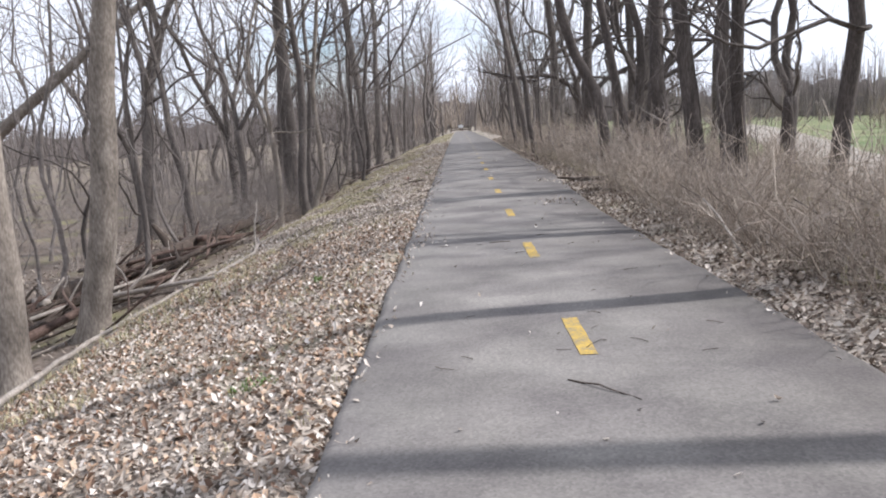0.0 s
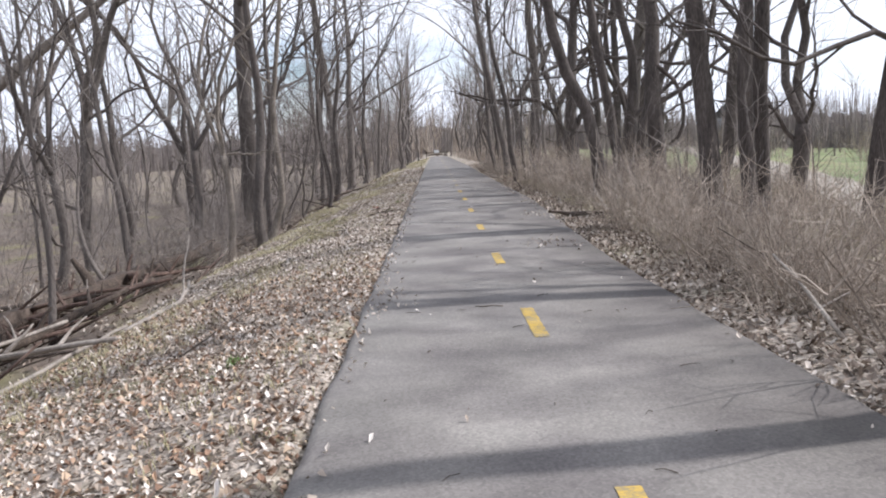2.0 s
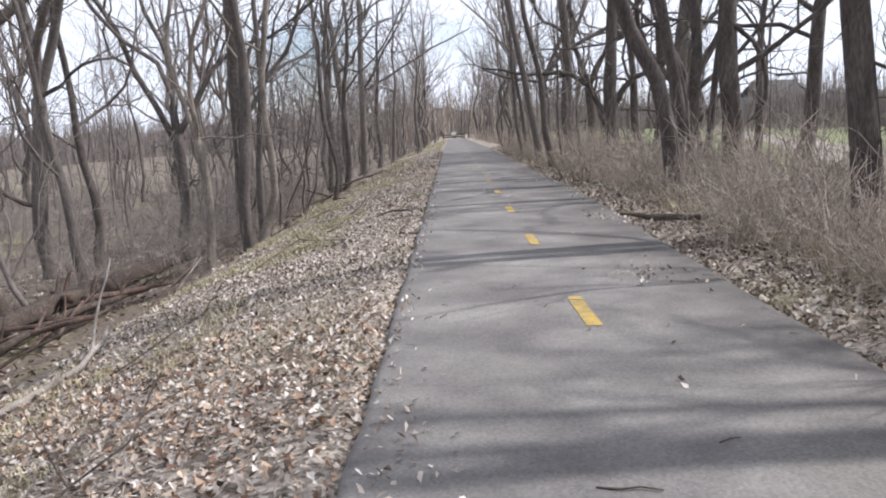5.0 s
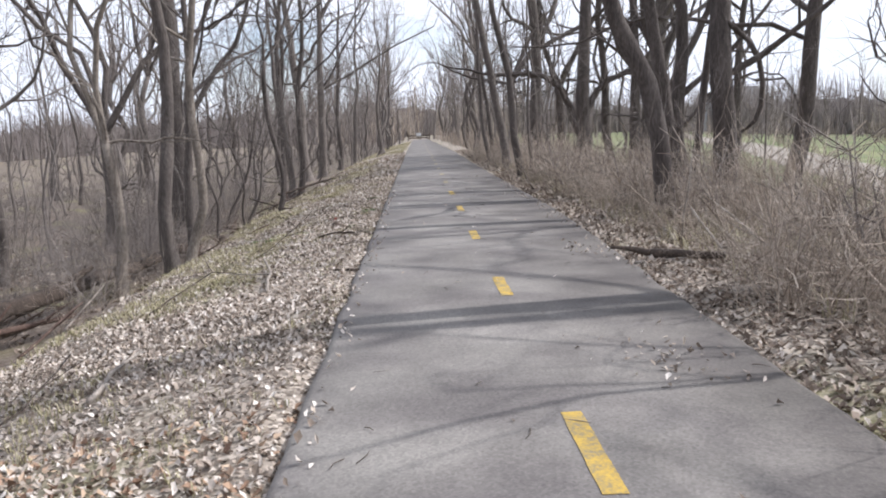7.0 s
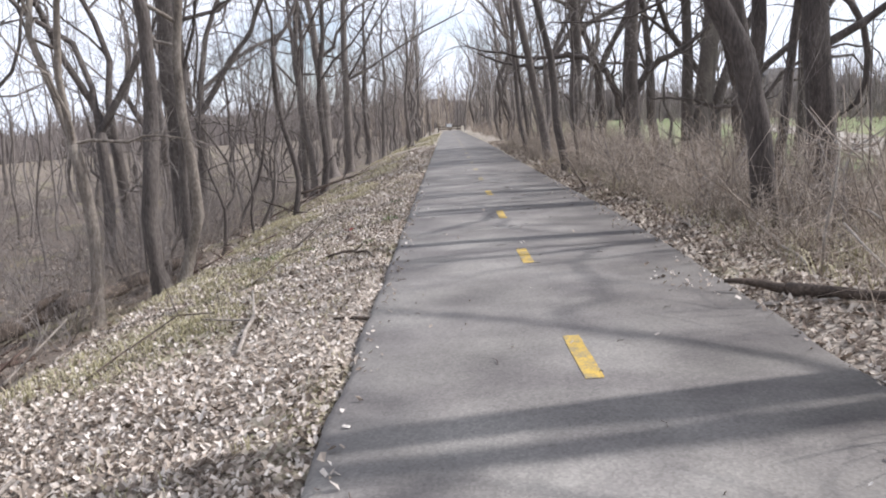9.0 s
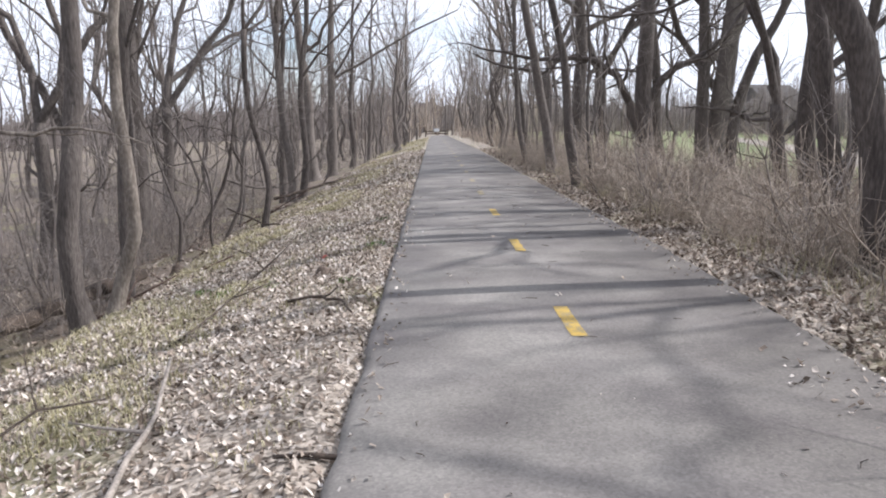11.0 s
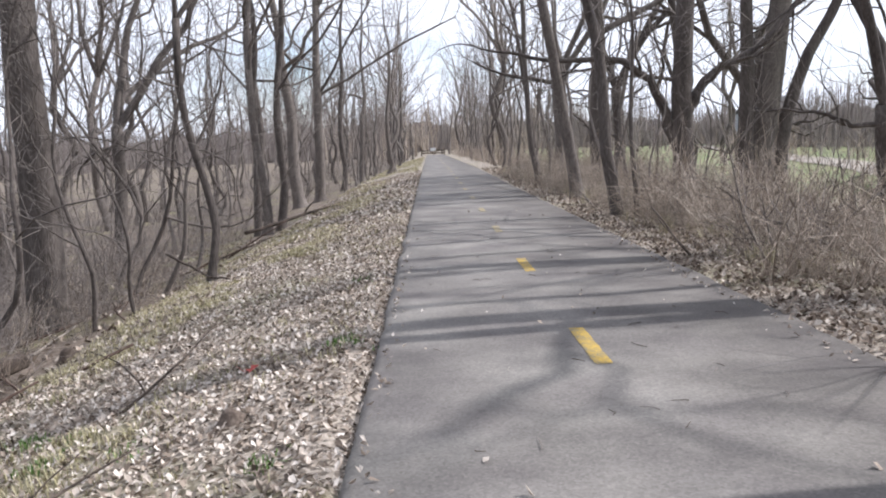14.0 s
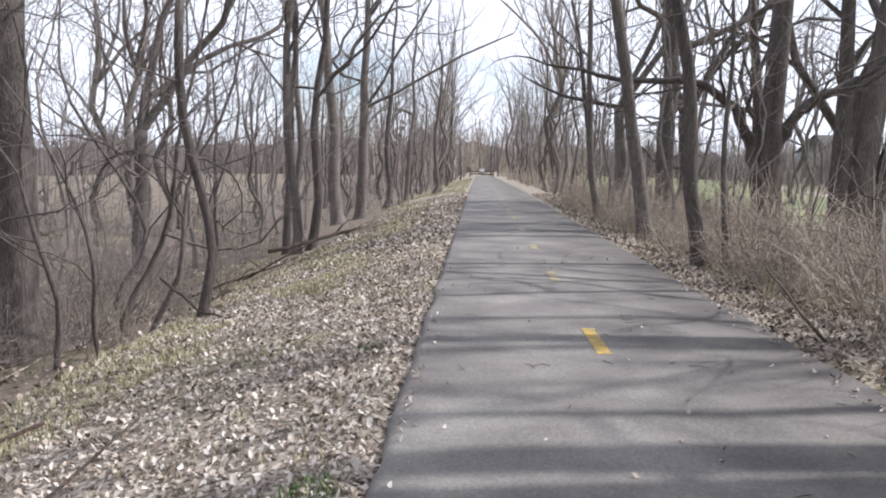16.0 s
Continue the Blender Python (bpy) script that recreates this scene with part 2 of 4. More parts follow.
    mx2.inputs["B"].default_value = (0.24, 0.23, 0.10, 1)
    l.new(pr.outputs["Result"], mx2.inputs["Factor"])
    l.new(mx.outputs["Result"], mx2.inputs["A"])
    l.new(mx2.outputs["Result"], b.inputs["Base Color"])
    return m


ASPHALT, GROUND = asphalt_material(), ground_material()

# ---- large structure ----
GX = [-400, -130, -60, -14, -9, -6.1, -5.2, -4.8, -3.0, -1.66, -1.5, 1.6, 1.82, 2.6, 4, 7, 10, 16, 60, 120, 400]
GZ = [-1.9, -1.9, -1.9, -2.1, -1.8, -1.3, -0.86, -0.72, -0.28, -0.02, -0.08, -0.08, -0.02, 0.0, -0.1, -0.35, -0.5, -0.6, -0.6, 0.8, 6]


def g(x, y):
    """Height of the ground."""
    z = float(np.interp(x, GX, GZ))
    off = max(0.0, abs(x) - 1.6)
    z += min(1, off / 2) * (0.05 * noise.noise((x * 0.9, y * 0.9, 0)) + 0.10 * noise.noise((x * 0.23, y * 0.23, 4)))
    z += min(1, off) * 0.02 * noise.noise((x * 4, y * 4, 2))
    z += -0.7 * min(1.0, max(0.0, (y - 60) / 100.0))
    return z


def mesh_object(name, verts, faces, material, parent=None, smooth=True):
    me = bpy.data.meshes.new(name)
    me.from_pydata(verts, [], faces)
    me.materials.append(material)
    if smooth:
        me.polygons.foreach_set("use_smooth", [True] * len(me.polygons))
    me.update()
    ob = new(name, me)
    if parent:
        ob.parent = parent
    return ob


def part(name, bm, material, parent, label=""):
    me = bpy.data.meshes.new(name)
    bm.to_mesh(me)
    bm.free()
    me.materials.append(material)
    ob = new(name, me)
    ob.parent = parent
    return tagged(ob, label)


def steps(*spans):
    out = []
    for a, b, s in spans:
        out += list(np.arange(a, b, s))
    return out + [spans[-1][1]]


xs = steps((-400, -60, 30), (-60, -14, 4), (-14, -9, 0.5), (-9, -1.6, 0.14), (-1.6, 1.6, 0.1), (1.6, 5, 0.14), (5, 12, 0.4), (12, 60, 4), (60, 400, 30))
ys = steps((-60, -2, 6), (-2, 40, 0.2), (40, 80, 1), (80, 200, 5), (200, 900, 50))
gv = [(x, y, g(x, y)) for y in ys for x in xs]
nx = len(xs)
gf = [(j * nx + i, j * nx + i + 1, (j + 1) * nx + i + 1, (j + 1) * nx + i) for j in range(len(ys) - 1) for i in range(nx - 1)]
tagged(mesh_object("ground", gv, gf, GROUND), "leaf-littered embankment with woodland floor and open field", "ground", kind="structure")

# the paved path: a slab with a ragged edge and a slight crown
pv, pf = [], []
py = steps((-30, 45, 0.12), (45, 160, 1.5))
for y in py:
    drop = -0.7 * min(1.0, max(0.0, (y - 60) / 100.0))
    el = -1.50 + 0.035 * noise.noise((0, y * 1.1, 7)) + 0.02 * noise.noise((0, y * 5, 8))
    er = float(np.interp(y, (-5, 6, 9, 12, 16, 19, 23, 27, 40), (1.58, 1.57, 1.49, 1.44, 1.56, 1.68, 1.78, 1.73, 1.62))) + 0.04 * noise.noise((3, y * 1.1, 7)) + 0.02 * noise.noise((3, y * 5, 8))
    for x, z in ((el - 0.05, -0.12), (el, -0.018), (el + 0.05, -0.002), (-0.7, 0.004), (0, 0.008), (0.7, 0.004), (er - 0.05, -0.002), (er, -0.018), (er + 0.05, -0.12)):
        pv.append((x, y, z + drop))
for j in range(len(py) - 1):
    for i in range(8):
        pf.append((j * 9 + i, j * 9 + i + 1, (j + 1) * 9 + i + 1, (j + 1) * 9 + i))
tagged(mesh_object("path", pv, pf, ASPHALT), "weathered grey asphalt trail with ragged edges", "path", kind="structure")

# yellow centre dashes: thin paint with worn edges
DASH_SHIFT = {0: (0.08, 0.0), 1: (-0.08, 0.12), 2: (-0.09, 0.03), 3: (0.1, -0.02), 4: (0.05, -0.03), 5: (0.03, 0.04), 6: (-0.08, 0.04)}   # start and length differ a little from dash to dash
for k in range(-1, 34):
    y0 = 4.43 + 3.66 * k + DASH_SHIFT.get(k, (0, 0))[0]
    dash = 0.91 + DASH_SHIFT.get(k, (0, 0))[1]
    if y0 > 120:
        break
    v, f = [], []
    nseg = 14
    drop = -0.7 * min(1.0, max(0.0, (y0 - 60) / 100.0))
    for j in range(nseg + 1):
        yy = y0 + dash * j / nseg
        for x in (-0.058, 0.058):
            v.append((x + 0.006 * noise.noise((x * 30, yy * 9, k)), yy + 0.012 * noise.noise((x * 90, yy, k + 3)), 0.0122 + drop))
    for j in range(nseg):
        f.append((2 * j, 2 * j + 1, 2 * j + 3, 2 * j + 2))
    tagged(mesh_object("lane_marking", v, f, PAINT if k < 7 else PAINT_FAR), "short worn yellow centre dash painted on asphalt", "road marking", "centre dashes", "structure")

# pale lane across the field
lv, lf = [], []
lane_y = steps((-20, 190, 3))
for i, y in enumerate(lane_y):
    cx = 3.6 + 0.305 * y + 0.9 * math.sin(y * 0.03)
    for w in (-1.7, -0.5, 0.6, 1.8):
        x = cx + w + 0.2 * noise.noise((w, y * 0.2, 5))
        lv.append((x, y, g(x, y) + 0.06))
for i in range(len(lane_y) - 1):
    for k in range(3):
        lf.append((i * 4 + k, i * 4 + k + 1, i * 4 + 5 + k, i * 4 + 4 + k))
lf = [q for q in lf if lv[q[0]][1] > 14]
tagged(mesh_object("road", lv, lf, LANE), "pale gravel farm lane crossing the grass field", "road", kind="structure")

# plain line of leafless woods and hedgerow in the distance all round
rv, rf, fv, ff = [], [], [], []
rrng = random.Random(3)
ring = [(-88, -60, 6.0), (-88, 120, 7.5), (-80, 220, 11.0), (-30, 262, 19.0), (30, 262, 19.0), (70, 215, 11.0), (62, 150, 10.0), (56, 60, 9.0), (58, -60, 8.0), (40, -90, 7), (-60, -90, 7), (-88, -60, 6.0)]
for (ax, ay, ah), (bx, by, bh) in zip(ring, ring[1:]):
    n = int(math.hypot(bx - ax, by - ay) / 0.45)
    for i in range(n):
        u = i / n
        x, y = ax + (bx - ax) * u, ay + (by - ay) * u
        h = (ah + (bh - ah) * u) * (0.80 + 0.30 * noise.noise((x * 0.09, y * 0.09, 6)) + 0.16 * noise.noise((x * 0.4, y * 0.4, 7))) + rrng.uniform(-0.2, 0.2)
        rv += [(x, y, -3.0), (x, y, 0.62 * h - 1.2)]
        for q in range(8):
            o, a = rrng.uniform(-9, 1), rrng.uniform(-0.5, 0.5)
            d = math.hypot(x, y)
            px, qy, top_z, w = x - x / d * -o + a, y - y / d * -o + a, h * rrng.uniform(0.45, 1.12) - 1.2, rrng.uniform(0.3, 1.1) * 0.001 * d
            k0, lx, ly = len(fv), rrng.gauss(0, 0.06) * h, rrng.gauss(0, 0.06) * h
            for zz, ww, u in ((-3.0, w, 0.0), (0.55 * top_z, 0.42 * w, 0.4), (top_z, 0.12 * w, 1.0)):
                fv += [(px + lx * u + ww, qy + ly * u, zz), (px + lx * u - 0.5 * ww, qy + ly * u + 0.87 * ww, zz), (px + lx * u - 0.5 * ww, qy + ly * u - 0.87 * ww, zz)]
            ff += [(k0 + r * 3 + c, k0 + r * 3 + (c + 1) % 3, k0 + r * 3 + 3 + (c + 1) % 3, k0 + r * 3 + 3 + c) for r in range(2) for c in range(3)]
m = len(rv) // 2
rf = [(2 * i, 2 * ((i + 1) % m), 2 * ((i + 1) % m) + 1, 2 * i + 1) for i in range(m)]
tagged(mesh_object("backdrop", rv, rf, RIDGE), "distant grey-brown line of leafless woods", "backdrop", kind="structure")
tagged(mesh_object("far_woods", fv, ff, FAR_TWIG, None, False), "fine grey-brown stems of leafless far woods", "woods", kind="stuff")


# ---- trees ----
class Tubes:
    """Gathers tapered round branches into one mesh."""

    def __init__(self):
        self.v, self.f = [], []

    def add(self, pts, rad, sides, rough=0.0, seed=0):
        n0 = len(self.v)
        ang = [2 * math.pi * k / sides for k in range(sides)]
        m = len(pts)
        for i in range(m):
            t = (pts[min(i + 1, m - 1)] - pts[max(i - 1, 0)])
            t = t.normalized() if t.length > 1e-9 else Vector((0, 0, 1))
            ref = Vector((1, 0, 0)) if abs(t.x) < 0.8 else Vector((0, 1, 0))
            a = t.cross(ref).normalized()
            b = t.cross(a)
            for w in ang:
                r = rad[i]
                if rough:
                    r *= 1 + rough * noise.noise((math.cos(w) * 1.7 + seed, math.sin(w) * 1.7, pts[i].z * 1.1)) + 0.5 * rough * noise.noise((math.cos(w) * 4, math.sin(w) * 4 + seed, pts[i].z * 3))
                self.v.append(pts[i] + a * (r * math.cos(w)) + b * (r * math.sin(w)))
        for i in range(m - 1):
            for k in range(sides):
                k2 = (k + 1) % sides
                self.f.append((n0 + i * sides + k, n0 + i * sides + k2, n0 + (i + 1) * sides + k2, n0 + (i + 1) * sides + k))
        self.f.append(tuple(n0 + (m - 1) * sides + k for k in range(sides)))

    def make(self, name, material, parent):
        return mesh_object(name, self.v, self.f, material, parent)


def rvec(rng):
    return Vector((rng.uniform(-1, 1), rng.uniform(-1, 1), rng.uniform(-1, 1)))


def side_dir(rng, d, deg, flat=0.0):
    """A way off d by about deg degrees."""
    p = d.cross(rvec(rng))
    p = p.normalized() if p.length > 1e-6 else Vector((1, 0, 0))
    w = radians(deg * rng.uniform(0.7, 1.3))
    q = d * math.cos(w) + p * math.sin(w)
    q.z += flat
    return q.normalized()


def bough(rng, p, d, length, n, wob, up):
    pts = [p.copy()]
    for i in range(n):
        d = (d + rvec(rng) * wob + Vector((0, 0, up))).normalized()
        p = p + d * (length / n)
        pts.append(p.copy())
    return pts


KIDS = {1: 5, 2: 5, 3: 3}


def grow(bins, rng, p, d, length, r, level, last, wob=0.22, up=0.06, dense=1.0):
    """A bough with its own smaller boughs; bins: level -> Tubes."""
    n = (7, 8, 5, 2, 2)[min(level, 4)]
    wob *= (1, 1.35, 1.2, 1, 1)[min(level, 4)]
    pts = bough(rng, p, d, length, n, wob, up)
    rad = [max(0.003, r * (1 - 0.72 * i / n)) for i in range(n + 1)]
    bins[level].add(pts, rad, (9, 7, 5, 3, 3)[min(level, 4)])
    if level >= last:
        return pts
    k = max(1, round(KIDS.get(level, 3) * dense * rng.uniform(0.8, 1.25)))
    for c in range(k):
        u = 0.22 + 0.78 * (c + rng.random()) / k
        i = min(n - 1, int(u * n))
        q = pts[i].lerp(pts[i + 1], min(1.0, u * n - i))
        dd = (pts[i + 1] - pts[i]).normalized()
        grow(bins, rng, q, side_dir(rng, dd, 42, 0.1), length * rng.uniform(0.38, 0.62) * (1.1 - 0.45 * u), rad[i] * rng.uniform(0.45, 0.62), level + 1, last, wob, up, dense)
    grow(bins, rng, pts[-1], (pts[-1] - pts[-2]).normalized(), length * 0.4, rad[-1], level + 1, last, wob, up, dense)
    return pts


def trunk_points(rng, base, h, lean, n, wob, curve=()):
    """Trunk line from base up to h; curve: (height, sideways offset) knots for a bent stem."""
    pts = []
    px, pyy = rng.uniform(0, 50), rng.uniform(0, 50)
    for i in range(n + 1):
        u = (i / n) ** 1.25
        z = h * u
        dx = lean[0] * z + wob * noise.noise((px, z * 0.35, 1)) * min(1, z)
        dy = lean[1] * z + wob * noise.noise((pyy, z * 0.35, 9)) * min(1, z)
        if curve:
            dx += float(np.interp(z, [0] + [c[0] for c in curve], [0] + [c[1] for c in curve]))
        pts.append(Vector((dx, dy, z)))
    return pts


def tree(x, y, r, h=16.0, lean=(0, 0), fork=None, arms=2, spread=24, limbs=7, low=4.0, seed=1, bark=None, wob=0.34, curve=(), arm_dirs=(), label="", dense=1.0, flare=1.0, extra=(), knotted=(), group="", last=3):
    """A bare tree. fork: height at which the stem splits into arms; otherwise limbs leave one stem above low. extra: (height, way, length, radius, bow) single boughs."""
    rng = random.Random(seed)
    bark = bark or BARK
    z0 = g(x, y) - 0.08
    top = new("tree")
    top.location = (x, y, z0)
    th = fork if fork else h * 0.86
    n = 12 if not fork else max(6, int(6 + fork))
    pts = trunk_points(rng, None, th, lean, n, wob, curve)
    taper = 0.12 if fork else 0.80
    rad = []
    for p in pts:
        u = p.z / th
        rad.append(r * (1 - taper * u ** 1.1) * (1 + flare * (0.55 * math.exp(-p.z / 0.16) + 0.14 * math.exp(-p.z / 0.6))))
    # finer rings close to the root
    fine = []
    for i, zz in enumerate((0.12, 0.3, 0.6)):
        u = zz / th
        base, nxt = pts[0], pts[1]
        k = zz / max(nxt.z, 1e-6)
        if k < 0.95:
            fine.append((base.lerp(nxt, k), r * (1 - taper * u) * (1 + flare * (0.55 * math.exp(-zz / 0.16) + 0.14 * math.exp(-zz / 0.6)))))
    pts[1:1], rad[1:1] = [q[0] for q in fine], [q[1] for q in fine]
    T = Tubes()
    T.add(pts, rad, 14, 0.10, seed)
    T.make("trunk", bark, top)
    starts = []
    if fork:
        for k in range(arms):
            d = (pts[-1] - pts[-2]).normalized()
            if k < len(arm_dirs):
                dd = Vector(arm_dirs[k]).normalized()
            else:
                dd = side_dir(rng, d, spread, 0.15)
            starts.append((pts[-1] - d * (0.3 * r), dd, (h - fork) * rng.uniform(0.75, 1.0), rad[-1] * rng.uniform(0.62, 0.8), 0.07))
        # low side boughs
        for k in range(max(0, limbs - 5)):
            i = rng.randrange(len(pts) // 2, len(pts))
            starts.append((pts[i], side_dir(rng, Vector((0, 0, 1)), 60), h * 0.18, rad[i] * 0.35, 0.05))
    else:
        for k in range(limbs):
            zz = low + (th - low) * (k + rng.random() * 0.8) / limbs
            i = max(1, min(len(pts) - 1, next((j for j, p in enumerate(pts) if p.z >= zz), len(pts) - 1)))
            d = (pts[i] - pts[i - 1]).normalized()
            starts.append((pts[i - 1].lerp(pts[i], rng.random()), side_dir(rng, d, 48), (h - zz) * rng.uniform(0.42, 0.65) + 0.8, rad[i] * rng.uniform(0.4, 0.62), 0.06))
        starts.append((pts[-1], (pts[-1] - pts[-2]).normalized(), h * 0.2, rad[-1], 0.05))
    for p, d, length, rr, up in starts:
        limb, spray = Tubes(), Tubes()
        grow({1: limb, 2: limb, 3: spray, 4: spray}, rng, p, d, length, rr, 1, last, 0.34, up, dense)
        bearer = limb.make("limb", bark, top)
        if spray.v:
            tagged(spray.make("twig_mass", TWIG, bearer), kind="stuff")
    for zz, way, length, rr, bow in extra:
        limb, spray = Tubes(), Tubes()
        i = next((j for j, p in enumerate(pts) if p.z >= zz), len(pts) - 1)
        d, p, bp = Vector(way).normalized(), pts[i].copy(), [pts[i].copy()]
        for s in range(9):
            d = (d + Vector((0, 0, bow * (1 if s < 6 else -0.3))) + rvec(rng) * 0.1).normalized()
            p = p + d * (length / 9)
            bp.append(p.copy())
        br = [rr * (1 - 0.6 * s / 9) for s in range(10)]
        limb.add(bp, br, 8, 0.06, seed)
        for s in (4, 6, 8, 9):
            grow({2: limb, 3: spray, 4: spray}, rng, bp[s], side_dir(rng, d, 45, 0.1), length * 0.4, br[s] * 0.55, 2, 3)
        bearer = limb.make("limb", bark, top)
        if spray.v:
            tagged(spray.make("twig_mass", TWIG, bearer), kind="stuff")
    for first, *knots in knotted:
        # a crooked bough through (height, sideways) knots; first: its two radii
        limb, spray = Tubes(), Tubes()
        bp = []
        for (za, xa), (zb, xb) in zip(knots, knots[1:]):
            for s in range(3):
                bp.append(Vector((xa + (xb - xa) * s / 3, 0.05 * s, za + (zb - za) * s / 3)) + rvec(rng) * 0.03)
        bp.append(Vector((knots[-1][1], 0, knots[-1][0])))
        m = len(bp)
        br = [first[0] + (first[1] - first[0]) * i / (m - 1) for i in range(m)]
        limb.add(bp, br, 9, 0.08, seed)
        for i in range(m // 3, m, 2):
            d = (bp[min(i + 1, m - 1)] - bp[i - 1]).normalized()
            grow({2: limb, 3: spray, 4: spray}, rng, bp[i], side_dir(rng, d, 50, 0.15), rng.uniform(0.9, 2.0), br[i] * 0.5, 2, 3, 0.3)
        grow({1: limb, 2: limb, 3: spray, 4: spray}, rng, bp[-1], (bp[-1] - bp[-2]).normalized(), 2.6, br[-1], 1, 3, 0.3)
        bearer = limb.make("limb", bark, top)
        tagged(spray.make("twig_mass", TWIG, bearer), kind="stuff")
    return tagged(top, label or "bare grey-brown deciduous tree with upright limbs", "tree", group)


# left side, along the bank
tree(-6.32, 10.5, 0.205, 17, (0.165, 0.0), seed=11, low=6, bark=BARK_PALE, label="smooth pale-barked bare tree at the bank edge", flare=0.8, wob=0.2)
tree(-6.2, 8.3, 0.2, 16, (0.02, 0), seed=12, low=5, bark=BARK_PALE, label="pale-barked bare tree standing at the bank edge", flare=0.9, wob=0.15)
tree(-6.95, 14.1, 0.06, 8.5, (0.01, 0), seed=13, low=2.2, limbs=8, label="thin bare sapling beside the fallen logs", wob=0.2)
tree(-25.4, 31.3, 0.32, 14, (1.37, -0.05), seed=14, low=8, limbs=5, bark=BARK_PALE, label="large tree leaning steeply over the wood", wob=0.2)
tree(-11.4, 25.5, 0.20, 17, (0.03, 0), fork=4.6, arms=3, seed=15, label="bare tree splitting into three upright arms")
tree(-10.8, 26.8, 0.13, 13, (-0.05, 0), seed=16, low=3, label="slim crooked bare tree in the hollow", wob=0.5)
tree(-9.3, 19.0, 0.11, 12, (0.10, 0), fork=3.0, seed=17, label="slim forked tree with crossing stems", wob=0.4)
tree(-8.4, 21.2, 0.10, 11, (-0.12, 0), seed=18, low=2.6, label="slim leaning bare tree above the log", wob=0.4)
tree(-9.9, 31.0, 0.15, 15, (0.02, 0), fork=3.6, seed=19, label="bare tree forking low into two arms", arm_dirs=((-0.35, 0, 1), (0.3, 0.1, 1)))
tree(-12.0, 37.2, 0.20, 17, (0.02, 0), fork=3.4, seed=20, label="bare tree forking into two strong arms", arm_dirs=((-0.3, 0, 1), (0.42, 0, 1)))
tree(-6.33, 22.6, 0.095, 12, (-0.03, 0), fork=2.9, seed=21, bark=BARK_PALE, label="slim tree with bleached lower trunk and high fork", arm_dirs=((-0.3, 0, 1), (0.12, 0, 1)))
tree(-6.05, 26.1, 0.095, 14, (0.04, 0), seed=22, low=4, label="slim straight bare tree on the bank")
tree(-7.75, 31.0, 0.33, 21, (0.01, 0), seed=23, low=7, limbs=8, label="thick rough-barked tree standing at the bank foot", flare=0.6, wob=0.2)
tree(-5.75, 23.9, 0.14, 16, (-0.03, 0), seed=24, low=4.5, label="upright dark bare tree at the bank edge")
tree(-5.7, 24.7, 0.10, 14, (0.10, 0), seed=25, low=3.4, bark=BARK_PALE, label="slim pale tree leaning beside a darker trunk")
tree(-4.75, 30.4, 0.065, 10.5, (-0.05, 0), fork=4.3, seed=26, label="slender straight sapling with a high fork", arm_dirs=((-0.3, 0, 1), (0.6, 0, 0.7)))
tree(-10.6, 41.5, 0.20, 15, (0.06, 0), fork=4.2, arms=3, seed=27, label="weathered tree with pale scar and forked top", wob=0.4)
tree(-6.55, 43.2, 0.15, 18, (-0.02, 0), seed=28, low=5, label="upright slim tree in a tight clump", group="clump of stems")
tree(-6.95, 43.7, 0.13, 17, (0.02, 0), seed=29, low=5, label="upright slim tree in a tight clump", group="clump of stems")
tree(-6.25, 44.0, 0.14, 18, (0.05, 0), seed=30, low=5, label="upright slim tree in a tight clump", group="clump of stems")
tree(-7.5, 55.5, 0.30, 20, (-0.07, 0), seed=31, low=6, label="stout upright bare tree on the bank")
tree(-7.1, 59.5, 0.28, 20, (0.02, 0), seed=32, low=6, extra=((5.0, (0.85, 0.1, 0.45), 8.5, 0.09, 0.05), (5.6, (0.7, 0.1, 0.8), 8, 0.085, 0.05)), label="bare tree with a long limb arching over the path")
tree(-8.2, 51.0, 0.16, 17, (-0.03, 0), seed=33, low=5)
tree(-7.0, 70.0, 0.20, 18, (0.03, 0), seed=34, low=5)
tree(-6.2, 75.0, 0.18, 18, (0.05, 0), seed=35, low=5)
# right side, along the hedge
tree(3.36, 21.2, 0.165, 15, (0.0, 0.0), flare=0.4, seed=41, low=4.4, limbs=7, curve=((0.7, -0.09), (1.63, -0.25), (2.3, -0.38), (2.8, -0.58), (3.4, -0.9), (5, -1.3), (8, -1.6)), label="crooked grey tree rising from the path edge", bark=BARK_DARK, wob=0.1)
tree(4.2, 15.7, 0.185, 18, (-0.11, 0), seed=42, low=6.5, limbs=7, bark=BARK_DARK, label="thick dark trunk leaning toward the path", wob=0.15)
tree(4.75, 15.5, 0.14, 17, (-0.06, 0), seed=43, low=6.5, limbs=7, bark=BARK_DARK, label="dark upright trunk in a close pair", group="pair of trunks", wob=0.15)
tree(5.05, 15.9, 0.155, 17, (-0.02, 0), seed=44, low=6.5, limbs=7, bark=BARK_DARK, label="dark upright trunk in a close pair", group="pair of trunks", wob=0.15)
tree(8.5, 21.6, 0.22, 15, (0.02, 0), fork=2.2, seed=45, bark=BARK_DARK, label="tree forking low into a wide V", arm_dirs=((-0.5, 0.1, 1), (0.18, 0, 1)))
tree(7.15, 16.0, 0.19, 16, (0.03, 0), seed=46, low=2.9, limbs=10, bark=BARK_DARK, label="dark upright tree beside the field")
hooked = tree(5.9, 25.0, 0.26, 18, (-0.06, 0), seed=47, low=5.5, limbs=6, bark=BARK_DARK, extra=((2.5, (1, 0.1, 0.4), 4.2, 0.085, 0.06),), label="dark trunk with a curled hook-shaped branch")
